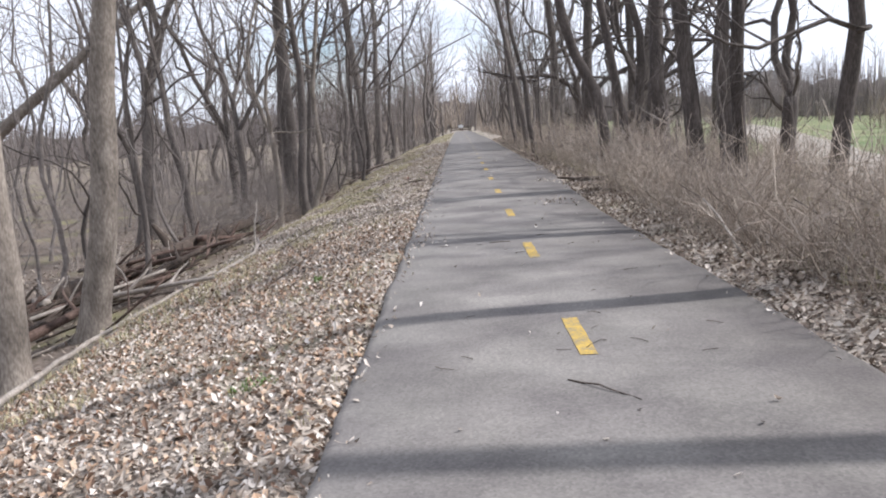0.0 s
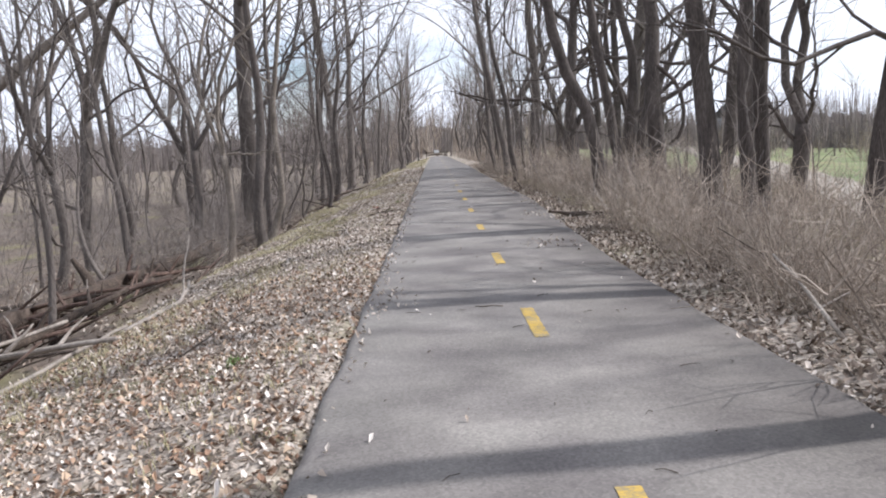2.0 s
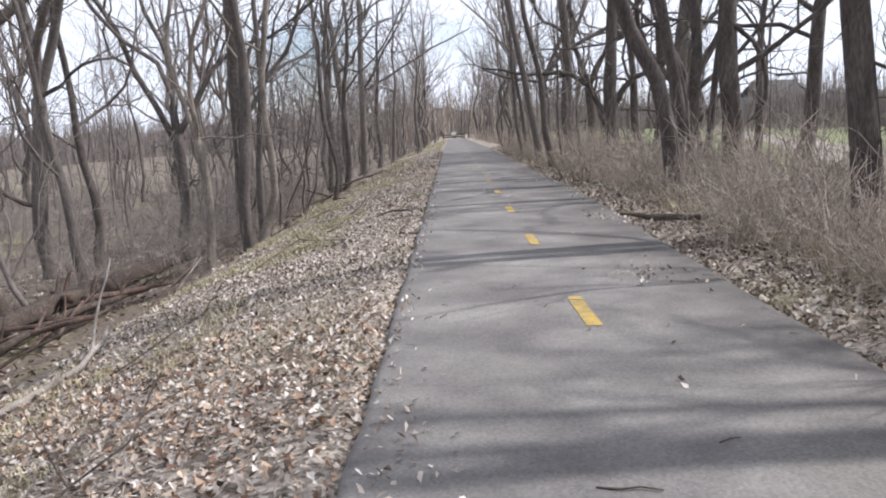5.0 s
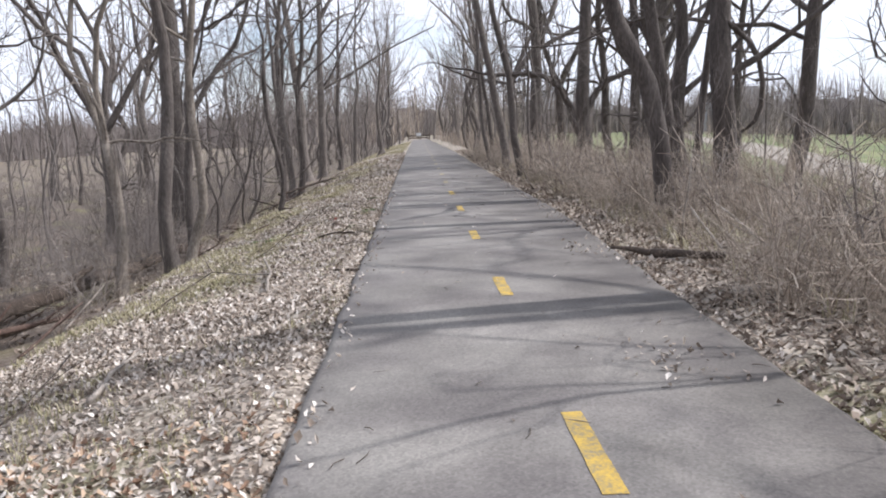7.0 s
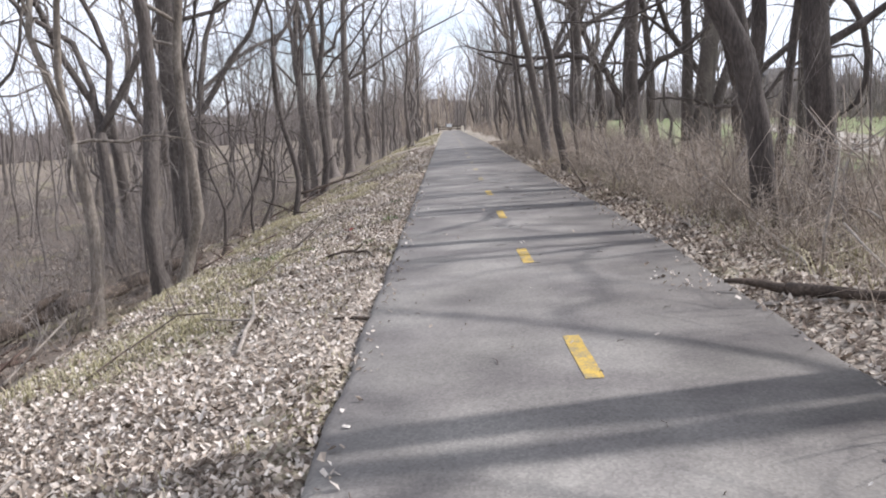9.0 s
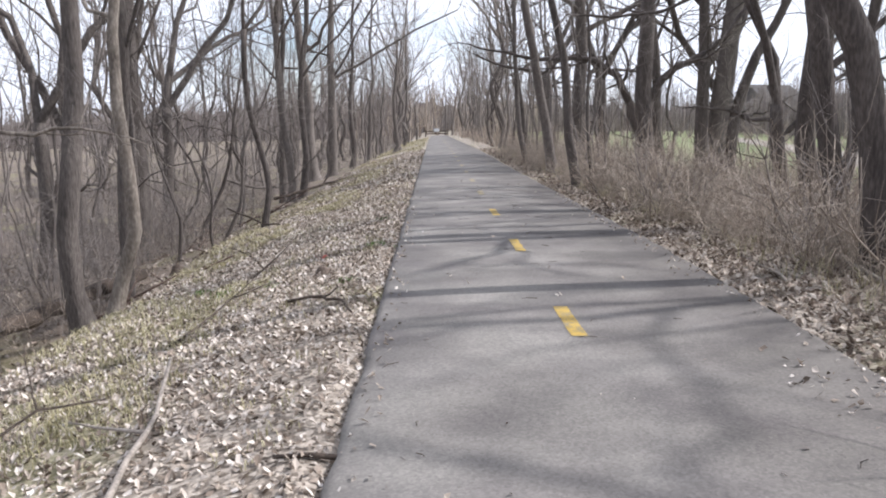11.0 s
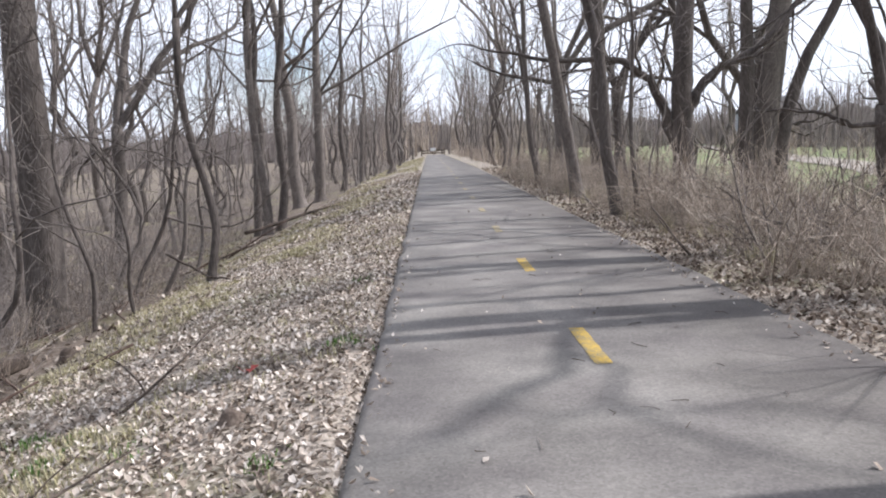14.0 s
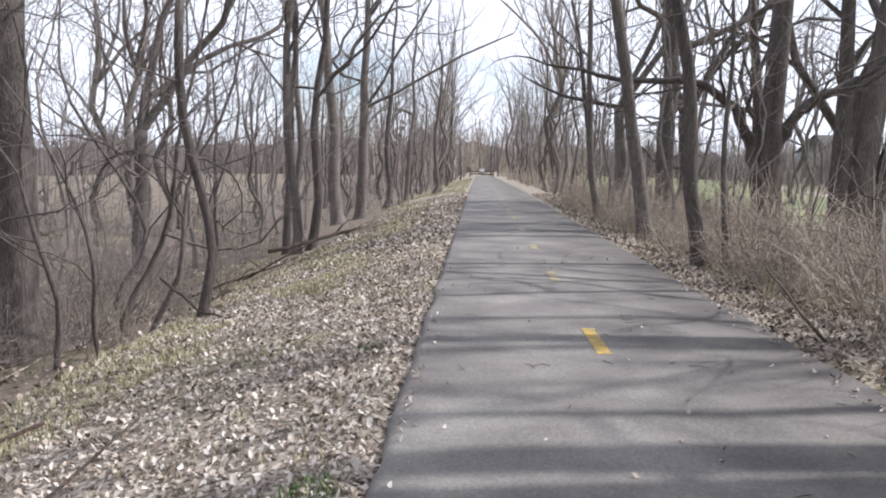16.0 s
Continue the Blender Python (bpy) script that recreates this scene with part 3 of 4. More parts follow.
tree(4.8, 24.6, 0.155, 17, (-0.19, 0), seed=48, low=5.5, limbs=6, bark=BARK_DARK, label="dark slanting trunk in the hedge", flare=0.4, wob=0.2)
tree(5.45, 26.0, 0.10, 15, (0.08, 0), seed=49, low=5.5, limbs=6, bark=BARK_DARK, label="slim dark tree crossing its neighbour", wob=0.3, flare=0.4)
tree(8.95, 28.3, 0.23, 17, (0.13, 0), seed=50, low=3.2, limbs=10, bark=BARK_DARK, label="dark tree leaning out over the field")
tree(2.47, 32.2, 0.115, 14, (-0.15, 0), seed=51, low=4.5, label="slim grey tree leaning over the path")
tree(2.75, 32.0, 0.05, 7, (-0.05, 0), seed=52, low=2, label="thin sapling beside a leaning tree")
tree(2.55, 36.6, 0.15, 16, (-0.17, 0), seed=53, low=5.5, label="slim grey tree leaning over the path")
tree(2.4, 42.0, 0.10, 14, (-0.09, 0), seed=54, low=4.5, label="slim grey tree leaning over the path")
tree(5.8, 38.5, 0.29, 19, (0.0, 0), seed=55, low=5.5, limbs=9, bark=BARK_DARK, wob=0.1, curve=((0.8, 0.0), (3.1, -0.12), (4.7, -0.03), (8, 0.2)), knotted=(((0.17, 0.06), (0.9, 0.0), (1.46, -0.22), (2.28, -0.51), (3.18, -0.9), (3.67, -1.64), (3.79, -2.3), (3.74, -3.5)), ((0.15, 0.07), (2.2, 0.1), (2.6, 0.26), (3.1, 0.51), (3.47, 1.01), (3.86, 1.84), (4.33, 2.49), (5.3, 3.14))), label="massive dark tree with crooked limbs reaching both ways")
tree(8.55, 41.0, 0.24, 18, (-0.02, 0), seed=56, low=5.0, limbs=9, bark=BARK_DARK, label="dark upright stem of a close-grown cluster", dense=1.2, wob=0.15, group="cluster of old stems")
tree(9.0, 41.2, 0.40, 19, (0.09, 0), seed=156, low=5.5, limbs=9, bark=BARK, label="massive grey stem of a close-grown cluster", dense=1.2, wob=0.15, group="cluster of old stems")
tree(9.55, 41.0, 0.22, 15, (0.0, 0), seed=157, low=6.0, limbs=7, bark=BARK_DARK, label="dark stem sweeping outward from a cluster", wob=0.1, curve=((2.15, 0.1), (3.4, 0.44), (4.3, 0.79), (5.0, 1.24), (6.3, 1.86), (7.0, 2.21), (11, 4.0)), group="cluster of old stems")
tree(6.75, 30.7, 0.16, 13, (-0.09, 0), fork=2.2, seed=57, bark=BARK_DARK, label="dark tree forking in a wide V", arm_dirs=((-0.46, 0, 1), (0.06, 0, 1)), knotted=(((0.07, 0.04), (1.5, -0.1), (1.9, 0.35), (2.6, 0.9), (3.0, 1.5)),))
tree(6.1, 27.9, 0.19, 16, (-0.10, 0), seed=58, low=5.5, limbs=6, bark=BARK_DARK, extra=((1.6, (1, 0, 0.7), 4.0, 0.08, 0.06),), label="dark leaning tree with a side limb")
tree(4.9, 45.0, 0.30, 19, (-0.03, 0), seed=60, low=5, label="thick tree at the hedge")
tree(4.3, 50.5, 0.22, 18, (0.04, 0), fork=4.0, seed=61, label="forked tree at the hedge", extra=((4.6, (-1, 0, 0.10), 3.6, 0.10, 0.04),))
tree(3.1, 47.5, 0.10, 14, (-0.12, 0), seed=62, low=4.5, label="slim grey tree leaning over the path")
# trees beside and behind the start of the walk, whose shadows cross the path
tree(4.6, 6.65, 0.2, 15, (-0.03, 0), seed=63, low=7.5, limbs=6, bark=BARK_DARK, label="dark tree standing in the hedge")
tree(5.4, 2.73, 0.2, 15, (0, 0.233), seed=64, low=7.5, limbs=6, bark=BARK_DARK, label="dark tree standing in the hedge", wob=0.1)
tree(5.6, 9.85, 0.17, 15, (0.02, 0.11), seed=65, low=7.5, limbs=6, bark=BARK_DARK, label="dark tree standing in the hedge", wob=0.15)

# the drooping hook-shaped branch of the dark tree
H = Tubes()
knots = [(-0.05, 3.95), (0.2, 3.8), (0.55, 3.5), (0.78, 3.1), (0.88, 2.6), (0.86, 2.15), (0.72, 1.8), (0.45, 1.6)]
H.add([Vector((kx - 0.17, -0.1, kz)) for kx, kz in knots], [0.075, 0.07, 0.065, 0.06, 0.06, 0.055, 0.05, 0.03], 8, 0.08, 4)
H.make("limb", BARK_DARK, hooked)

# big old trees by the field
tree(11.0, 46.0, 0.30, 18, (0.02, 0), fork=3.2, arms=3, seed=81, bark=BARK_DARK, label="stout dark tree dividing beside the field", dense=1.2)
tree(9.6, 49.5, 0.24, 17, (-0.08, 0), seed=82, low=3.0, limbs=11, bark=BARK_DARK, label="dark tree with many crooked limbs beside the field")
tree(7.2, 52.0, 0.26, 18, (0.05, 0), fork=4.0, arms=3, seed=83, bark=BARK_DARK, label="stout dark tree dividing beside the field")
tree(12.8, 41.0, 0.20, 15, (0.06, 0), seed=84, low=2.6, limbs=11, bark=BARK_DARK, label="dark tree with many crooked limbs beside the field")

# unseen neighbours in the hedge whose crowns shade the path
tree(6.6, 10.2, 0.15, 14, (-0.02, 0.08), seed=91, low=7.5, limbs=7, bark=BARK_DARK, label="dark bushy-topped tree standing in the hedge")
tree(8.6, 9.3, 0.15, 11, (0.0, 0), fork=3.4, arms=5, spread=34, seed=93, bark=BARK_DARK, label="low bushy bare tree behind the hedge", dense=1.5)


# crooked saplings in the hollow
for sx, sy, sr, sh, sl, ss in ((-6.4, 29.7, 0.04, 6.5, -0.12, 71), (-6.75, 32.2, 0.05, 7, 0.22, 72), (-6.05, 31.7, 0.045, 6.5, 0.30, 73), (-5.45, 29.0, 0.03, 4.5, -0.2, 74),
                               (-7.4, 28.3, 0.045, 7, 0.15, 75), (-7.9, 34.5, 0.05, 8, -0.1, 76), (-6.9, 36.5, 0.045, 8, 0.12, 77), (-8.6, 15.6, 0.06, 7, 0.15, 78), (-7.6, 18.0, 0.05, 6, -0.2, 79)):
    tree(sx, sy, sr, sh, (sl, 0), seed=ss, low=1.2, limbs=8, wob=0.9, label="crooked bare sapling with arching side branches", flare=0.4)


# ---- woodland behind: alike trees from a few patterns ----
def wood_tree(seed, h, r, bark, limbs=7, low=0.32, lean=0.03, dense=0.7, fork=False):
    rng = random.Random(seed)
    top = new("tree")
    n = 9
    pts = trunk_points(rng, None, h * (0.85 if not fork else 0.42), (rng.uniform(-lean, lean), rng.uniform(-lean, lean)), n, 0.95 if r > 0.08 else 0.6)
    hh = pts[-1].z
    rad = [r * (1 - (0.78 if not fork else 0.3) * p.z / hh) * (1 + 0.45 * math.exp(-p.z / 0.25)) for p in pts]
    T = Tubes()
    T.add(pts, rad, 8, 0.06, seed)
    T.make("trunk", bark, top)
    crown = Tubes()
    bins = {1: crown, 2: crown, 3: crown, 4: crown}
    if fork:
        for k in range(3):
            grow(bins, rng, pts[-1], side_dir(rng, Vector((0, 0, 1)), 24, 0.1), h * 0.5, rad[-1] * 0.75, 1, 3, 0.2, 0.06, dense * 1.3)
    for k in range(limbs if not fork else 3):
        zz = h * low + (hh - h * low) * (k + rng.random()) / limbs
        i = max(1, next((j for j, p in enumerate(pts) if p.z >= zz), n))
        grow(bins, rng, pts[i - 1].lerp(pts[i], rng.random()), side_dir(rng, Vector((0, 0, 1)), 44), (h - zz) * rng.uniform(0.4, 0.6) + 0.7, rad[i] * 0.5, 1, 3, 0.22, 0.07, dense)
    grow(bins, rng, pts[-1], Vector((0, 0, 1)), h * 0.2, rad[-1], 1, 3, 0.2, 0.06, dense)
    tagged(crown.make("crown", TWIG, top), kind="stuff")
    return tagged(top, "bare woodland tree with fine upright twigs", "tree", "woodland trees")


def placed(pattern, x, y, turn, size, flatten=1.0, sink=0.1):
    """Matrix for a copy that stands on the ground."""
    return Matrix.LocRotScale((x, y, g(x, y) - sink), Euler((0, 0, turn)), (size, size, size * flatten))


rng = random.Random(5)
HERO = [(o.location.x, o.location.y) for o in scene.collection.objects if o.name.startswith("tree") and o.parent is None]
taken = list(HERO)


def spot(x0, x1, y0, y1, gap):
    for _ in range(30):
        x, y = rng.uniform(x0, x1), rng.uniform(y0, y1)
        if all((x - a) ** 2 + (y - b) ** 2 > gap * gap for a, b in taken):
            taken.append((x, y))
            return x, y
    return None


def scatter(patterns, count, x0, x1, y0, y1, gap, smin, smax):
    for k in range(count):
        s = spot(x0, x1, y0, y1, gap)
        if s:
            p = patterns[k % len(patterns)]
            m = placed(p, s[0], s[1], rng.uniform(0, 6.28), rng.uniform(smin, smax))
            if p.name in fresh:
                p.matrix_basis = m
                fresh.discard(p.name)
            else:
                copy_thing(p, m)


tall = [wood_tree(201, 16, 0.15, BARK), wood_tree(202, 17, 0.19, BARK), wood_tree(203, 15, 0.12, BARK, 6, 0.4), wood_tree(204, 18, 0.22, BARK, 7, 0.3, 0.04, 0.7, True),
        wood_tree(205, 14, 0.10, BARK, 6, 0.35, 0.08), wood_tree(206, 17, 0.17, BARK, 7, 0.3, 0.05, 0.7, True)]
thin = [wood_tree(211, 9, 0.05, TWIG, 6, 0.2, 0.1, 0.45), wood_tree(212, 7.5, 0.045, TWIG, 6, 0.2, 0.15, 0.45), wood_tree(213, 11, 0.07, TWIG, 6, 0.25, 0.1, 0.45)]
for q in thin:
    tagged(q, "slender bare understorey sapling", "sapling", "woodland saplings")
fresh = {q.name for q in tall + thin}
scatter(thin, 20, -17, -7.5, 9, 48, 1.0, 0.7, 1.15)
scatter(tall, 26, -40, -13, 16, 66, 2.4, 0.7, 1.1)
scatter(thin, 34, -30, -10, 16, 66, 1.2, 0.7, 1.1)
scatter(tall, 46, -19, -5.2, 50, 145, 1.6, 0.75, 1.1)
scatter(thin, 30, -12, -4.6, 48, 120, 1.2, 0.8, 1.3)
scatter(tall, 26, 2.9, 8.5, 50, 150, 1.6, 0.75, 1.05)
scatter(thin, 42, 2.7, 6.5, 38, 140, 0.9, 0.9, 1.5)
scatter(thin, 36, 3.2, 9.5, 6, 44, 0.7, 0.22, 0.6)
scatter(tall, 10, 9, 20, 55, 140, 3, 0.7, 1.0)
scatter(tall, 20, -6.2, -3.6, 62, 148, 2.4, 0.8, 1.25)
scatter(tall, 18, 2.8, 5.0, 62, 148, 2.4, 0.8, 1.2)

# distant woods, hedges and the wooded rise at the end of the trail, all joined
far = Tubes()
frng = random.Random(9)


def far_tree(x, y, h, r, boughs=11, twig=3):
    base = Vector((x, y, g(x, y) - 0.2))
    pts = bough(frng, base, Vector((frng.uniform(-0.08, 0.08), 0, 1)).normalized(), h * 0.8, 4, 0.08, 0.1)
    far.add(pts, [r, r * 0.8, r * 0.6, r * 0.4, r * 0.15], 4)
    for k in range(boughs):
        i = frng.randrange(0, 4)
        p = pts[i].lerp(pts[i + 1], frng.random())
        b = bough(frng, p, side_dir(frng, Vector((0, 0, 1)), 42), h * frng.uniform(0.2, 0.36), 3, 0.2, 0.08)
        far.add(b, [r * 0.4, r * 0.25, r * 0.16, r * 0.08], 3)
        for t in range(twig):
            j = frng.randrange(1, 3)
            c = bough(frng, b[j], side_dir(frng, (b[j + 1] - b[j]).normalized(), 45), h * frng.uniform(0.08, 0.16), 2, 0.2, 0.05)
            far.add(c, [r * 0.14, r * 0.09, r * 0.04], 3)


for k in range(90):
    far_tree(frng.uniform(-60, -22), frng.uniform(15, 150), frng.uniform(4.5, 10), frng.uniform(0.06, 0.13), 9, 2)
for k in range(50):
    far_tree(frng.uniform(-45, 45), frng.uniform(158, 235), frng.uniform(11, 18), frng.uniform(0.12, 0.24))
for k in range(50):
    far_tree(frng.uniform(45, 55), frng.uniform(20, 180), frng.uniform(6, 12), frng.uniform(0.09, 0.18))
for k in range(40):
    far_tree(frng.uniform(8, 48), frng.uniform(130, 190), frng.uniform(7, 13), frng.uniform(0.09, 0.18))
for k in range(70):
    far_tree(frng.uniform(30, 50), frng.uniform(25, 140), frng.uniform(2.5, 4.5), frng.uniform(0.05, 0.09), 12, 3)
tagged(far.make("far_woods", TWIG, None), "distant grey-brown leafless woods", "woods", kind="stuff")


# end grove in the lighter brush colour, which stands in for distance haze
far = Tubes()
for k in range(80):
    far_tree(frng.uniform(-22, 20), frng.uniform(160, 195), frng.uniform(7, 15), frng.uniform(0.10, 0.16), 16, 3)
tagged(far.make("far_woods", BRUSH, None), "twiggy grove closing the far end of the trail, paled as by haze", "woods", kind="stuff")


# ---- shrubs and brush ----
def shrub(seed, h, stems, spread, material, label, group, arch=0.0, kids=3, thick=1.0):
    rng = random.Random(seed)
    top = new("shrub")
    canes = Tubes()
    for k in range(stems):
        a = rng.uniform(0, 6.28)
        q = Vector((math.cos(a), math.sin(a), 0)) * rng.uniform(0, 0.35) * spread
        d = Vector((math.cos(a) * rng.uniform(0.05, 0.75), math.sin(a) * rng.uniform(0.05, 0.75), 1)).normalized()
        L = h * rng.uniform(0.3, 1.2)
        pts = bough(rng, q, d, L, 3, 0.32, -arch * rng.random())
        r = rng.uniform(0.003, 0.0065) if rng.random() < 0.7 else rng.uniform(0.007, 0.012)
        r *= thick
        canes.add(pts, [r, r * 0.8, r * 0.6, r * 0.35], 3)
        for c in range(kids):
            i = rng.randrange(1, 3)
            b = bough(rng, pts[i], side_dir(rng, (pts[i + 1] - pts[i]).normalized(), 64), L * rng.uniform(0.25, 0.6), 2, 0.4, 0.0)
            canes.add(b, [r * 0.6, r * 0.45, r * 0.3], 3)
    tagged(canes.make("cane_mass", material, top), kind="stuff")
    return tagged(top, label, "shrub", group)


tangle = [shrub(301, 1.25, 32, 1.3, BRUSH, "tangled bare shrub with thin tan stems", "hedge shrubs", 0.12, 3), shrub(302, 1.45, 28, 1.2, BRUSH, "tangled bare shrub with thin tan stems", "hedge shrubs", 0.05, 3),
          shrub(303, 1.0, 34, 1.6, BRUSH, "low sprawling bare shrub with tan canes", "hedge shrubs", 0.25, 3), shrub(304, 1.35, 28, 1.2, BRUSH_GREEN, "bare shrub with faintly greening stems", "hedge shrubs", 0.08, 3)]
scrub = [shrub(311, 1.7, 22, 1.4, BRUSH, "sparse bare undergrowth with thin brown stems", "woodland scrub", 0.05, 3), shrub(312, 2.3, 18, 1.2, BRUSH, "sparse bare undergrowth with thin brown stems", "woodland scrub", 0.02, 3),
         shrub(313, 1.1, 26, 1.8, BRUSH, "low bare bramble on the woodland floor", "woodland scrub", 0.3, 2)]
upright = [shrub(305, 2.0, 13, 0.8, TWIG, "upright many-stemmed bare shrub", "upright shrubs", -0.04, 6, 1.5), shrub(306, 1.7, 11, 0.7, TWIG, "upright many-stemmed bare shrub", "upright shrubs", -0.04, 6, 1.4)]
fresh |= {q.name for q in tangle + scrub + upright}
taken = []
scatter(tangle[:3], 84, 2.9, 5.0, 4, 34, 0.4, 0.6, 1.4)
scatter(tangle[:3], 28, 3.0, 5.2, 20, 44, 0.4, 0.7, 1.25)
scatter(tangle, 68, 4.4, 7.8, 6, 46, 0.6, 0.8, 1.3)
scatter(tangle[:3], 92, 2.35, 3.2, 3, 50, 0.35, 0.35, 0.9)
taken = []
scatter(upright, 14, 2.9, 4.6, 9, 34, 0.8, 0.75, 1.15)
scatter(scrub, 12, -9.5, -8.2, 8, 19, 0.7, 0.6, 1.0)
scatter(scrub, 32, -9, -5.9, 19, 38, 0.7, 0.6, 1.1)


def thicket(name, label, plan, seed, material=BRUSH):
    """Shrubs past counting, joined."""
    r = random.Random(seed)
    vs, fs, n0 = [], [], 0
    shapes = {}
    for patterns, count, x0, x1, y0, y1, smin, smax in plan:
        for k in range(count):
            p = patterns[k % len(patterns)]
            me = p.children[0].data
            if me.name not in shapes:
                a = np.empty(len(me.vertices) * 3)
                me.vertices.foreach_get("co", a)
                shapes[me.name] = (a.reshape(-1, 3), [tuple(q.vertices) for q in me.polygons])
            a, fc = shapes[me.name]
            x, y, w, s_ = r.uniform(x0, x1), r.uniform(y0, y1), r.uniform(0, 6.28), r.uniform(smin, smax)
            c, d = math.cos(w) * s_, math.sin(w) * s_
            vs.append(np.stack([a[:, 0] * c - a[:, 1] * d + x, a[:, 0] * d + a[:, 1] * c + y, a[:, 2] * s_ + g(x, y) - 0.05], -1))
            fs += [tuple(q + n0 for q in t) for t in fc]
            n0 += len(a)
    return tagged(mesh_object(name, np.concatenate(vs).tolist(), fs, material, None, False), label, "undergrowth", kind="stuff")


thicket("undergrowth", "grey-brown bare undergrowth on the woodland floor", ((scrub, 34, -9.2, -6.0, 19, 34, 0.5, 1.0), (scrub, 30, -11, -7.0, 26, 46, 0.8, 1.3), (scrub, 40, -24, -9.0, 9, 26, 0.9, 1.7), (scrub, 72, -24, -6.8, 26, 60, 0.9, 1.7), (scrub, 40, -20, -5.6, 55, 120, 1.2, 1.9)), 61, TWIG)
thicket("undergrowth", "low tangled brush crowding the path verge", ((tangle[:3], 40, 2.3, 3.1, 4.5, 15, 0.55, 1.0), (tangle[:3], 12, 2.6, 3.4, 20, 32, 0.5, 0.8), (tangle[:3], 26, 6.4, 10.0, 12, 34, 0.8, 1.35)), 63)
thicket("undergrowth", "pale bare brush along the far hedge", ((tangle[:3], 60, 2.6, 8, 42, 100, 0.9, 1.5), (tangle[:3], 18, 2.8, 8, 100, 150, 1.4, 2.0), (tangle[:3], 18, 28, 46, 30, 120, 1.8, 2.8)), 62)


# ---- leaf litter ----
def leaves(name, label, material, spots, lo, hi, seed, lift=0.012):
    """Many curled dead leaves lying on the ground, joined."""
    r = np.random.RandomState(seed)
    n = len(spots)
    shape = np.array([(-0.5, 0, 0), (0.05, 0.30, 0.5), (0.5, 0, 0.15), (0.05, -0.30, 0.5), (0.0, 0, 0.0)])
    size = r.uniform(lo, hi, n)
    curl = r.uniform(-0.5, 1.3, n)
    turn = r.uniform(0, 6.283, n)
    tip = r.uniform(-0.85, 0.85, (n, 2))
    v = np.repeat(shape[None], n, 0)
    v[:, :, 1] *= r.uniform(0.6, 1.5, n)[:, None]
    v[:, 1, 0] += r.uniform(-0.28, 0.28, n)
    v[:, 3, 0] += r.uniform(-0.28, 0.28, n)
    v[:, 2, 1] += r.uniform(-0.2, 0.2, n)
    v[:, 2, 2] += r.uniform(-0.3, 0.9, n)
    v[:, :, 2] *= curl[:, None] * 0.7
    v[:, :, 2] += v[:, :, 0] * tip[:, :1] + v[:, :, 1] * tip[:, 1:]
    v *= size[:, None, None]
    c, s = np.cos(turn)[:, None], np.sin(turn)[:, None]
    x, y = v[:, :, 0] * c - v[:, :, 1] * s, v[:, :, 0] * s + v[:, :, 1] * c
    sp = np.array(spots)
    low = v[:, :, 2].min(1)
    z = v[:, :, 2] - low[:, None] * 0.6 + sp[:, 2:3] + r.uniform(0, lift, n)[:, None]
    vv = np.stack([x + sp[:, 0:1], y + sp[:, 1:2], z], -1).reshape(-1, 3)
    f = (np.array([(0, 4, 1), (4, 2, 1), (0, 3, 4), (4, 3, 2)])[None] + 5 * np.arange(n)[:, None, None]).reshape(-1, 3)
    return tagged(mesh_object(name, vv.tolist(), f.tolist(), material, None, False), label, "leaves", kind="stuff")


def spread(seed, x0, x1, y0, y1, per_m2, thin_out=0.0):
    r = random.Random(seed)
    out = []
    for _ in range(int((x1 - x0) * (y1 - y0) * per_m2)):
        x, y = r.uniform(x0, x1), r.uniform(y0, y1)
        if noise.noise((x * 0.8, y * 0.55, seed)) * 0.32 + 0.5 + 0.25 * noise.noise((x * 3, y * 3, 1)) < r.random() * (0.85 + thin_out):
            continue
        out.append((x, y, g(x, y)))
    return out


leaves("leaf_litter", "deep russet and tan leaf litter on the verge", LEAF_RED, spread(1, -5.2, -1.5, 1, 13, 270, -0.2), 0.03, 0.066, 1)
leaves("leaf_litter", "thick tan leaf litter along the path edge", LEAF, spread(2, -5.0, -1.46, 1, 16, 850, -0.25), 0.022, 0.055, 2)
leaves("leaf_litter", "pale shredded leaf litter on the verge", LEAF, spread(3, -5.3, -1.48, 14, 34, 900, -0.3), 0.022, 0.055, 3)
leaves("leaf_litter", "thinning leaf litter farther along the verge", LEAF, spread(4, -5.3, -1.5, 34, 60, 200, -0.2), 0.05, 0.10, 4)
# hedge shade on this litter is part of its darker colour
leaves("leaf_litter", "brown leaf litter below the hedge", LEAF_SHADED, spread(5, 1.5, 3.4, 3, 34, 520, -0.5), 0.03, 0.072, 5)
leaves("leaf_litter", "brown leaf litter below the hedge farther along", LEAF_SHADED, spread(6, 1.7, 3.4, 34, 60, 150, -0.2), 0.05, 0.10, 6)
leaves("leaf_litter", "scattered leaves on the woodland floor", LEAF_SHADED, spread(7, -13, -5.2, 8, 42, 34), 0.06, 0.11, 7)


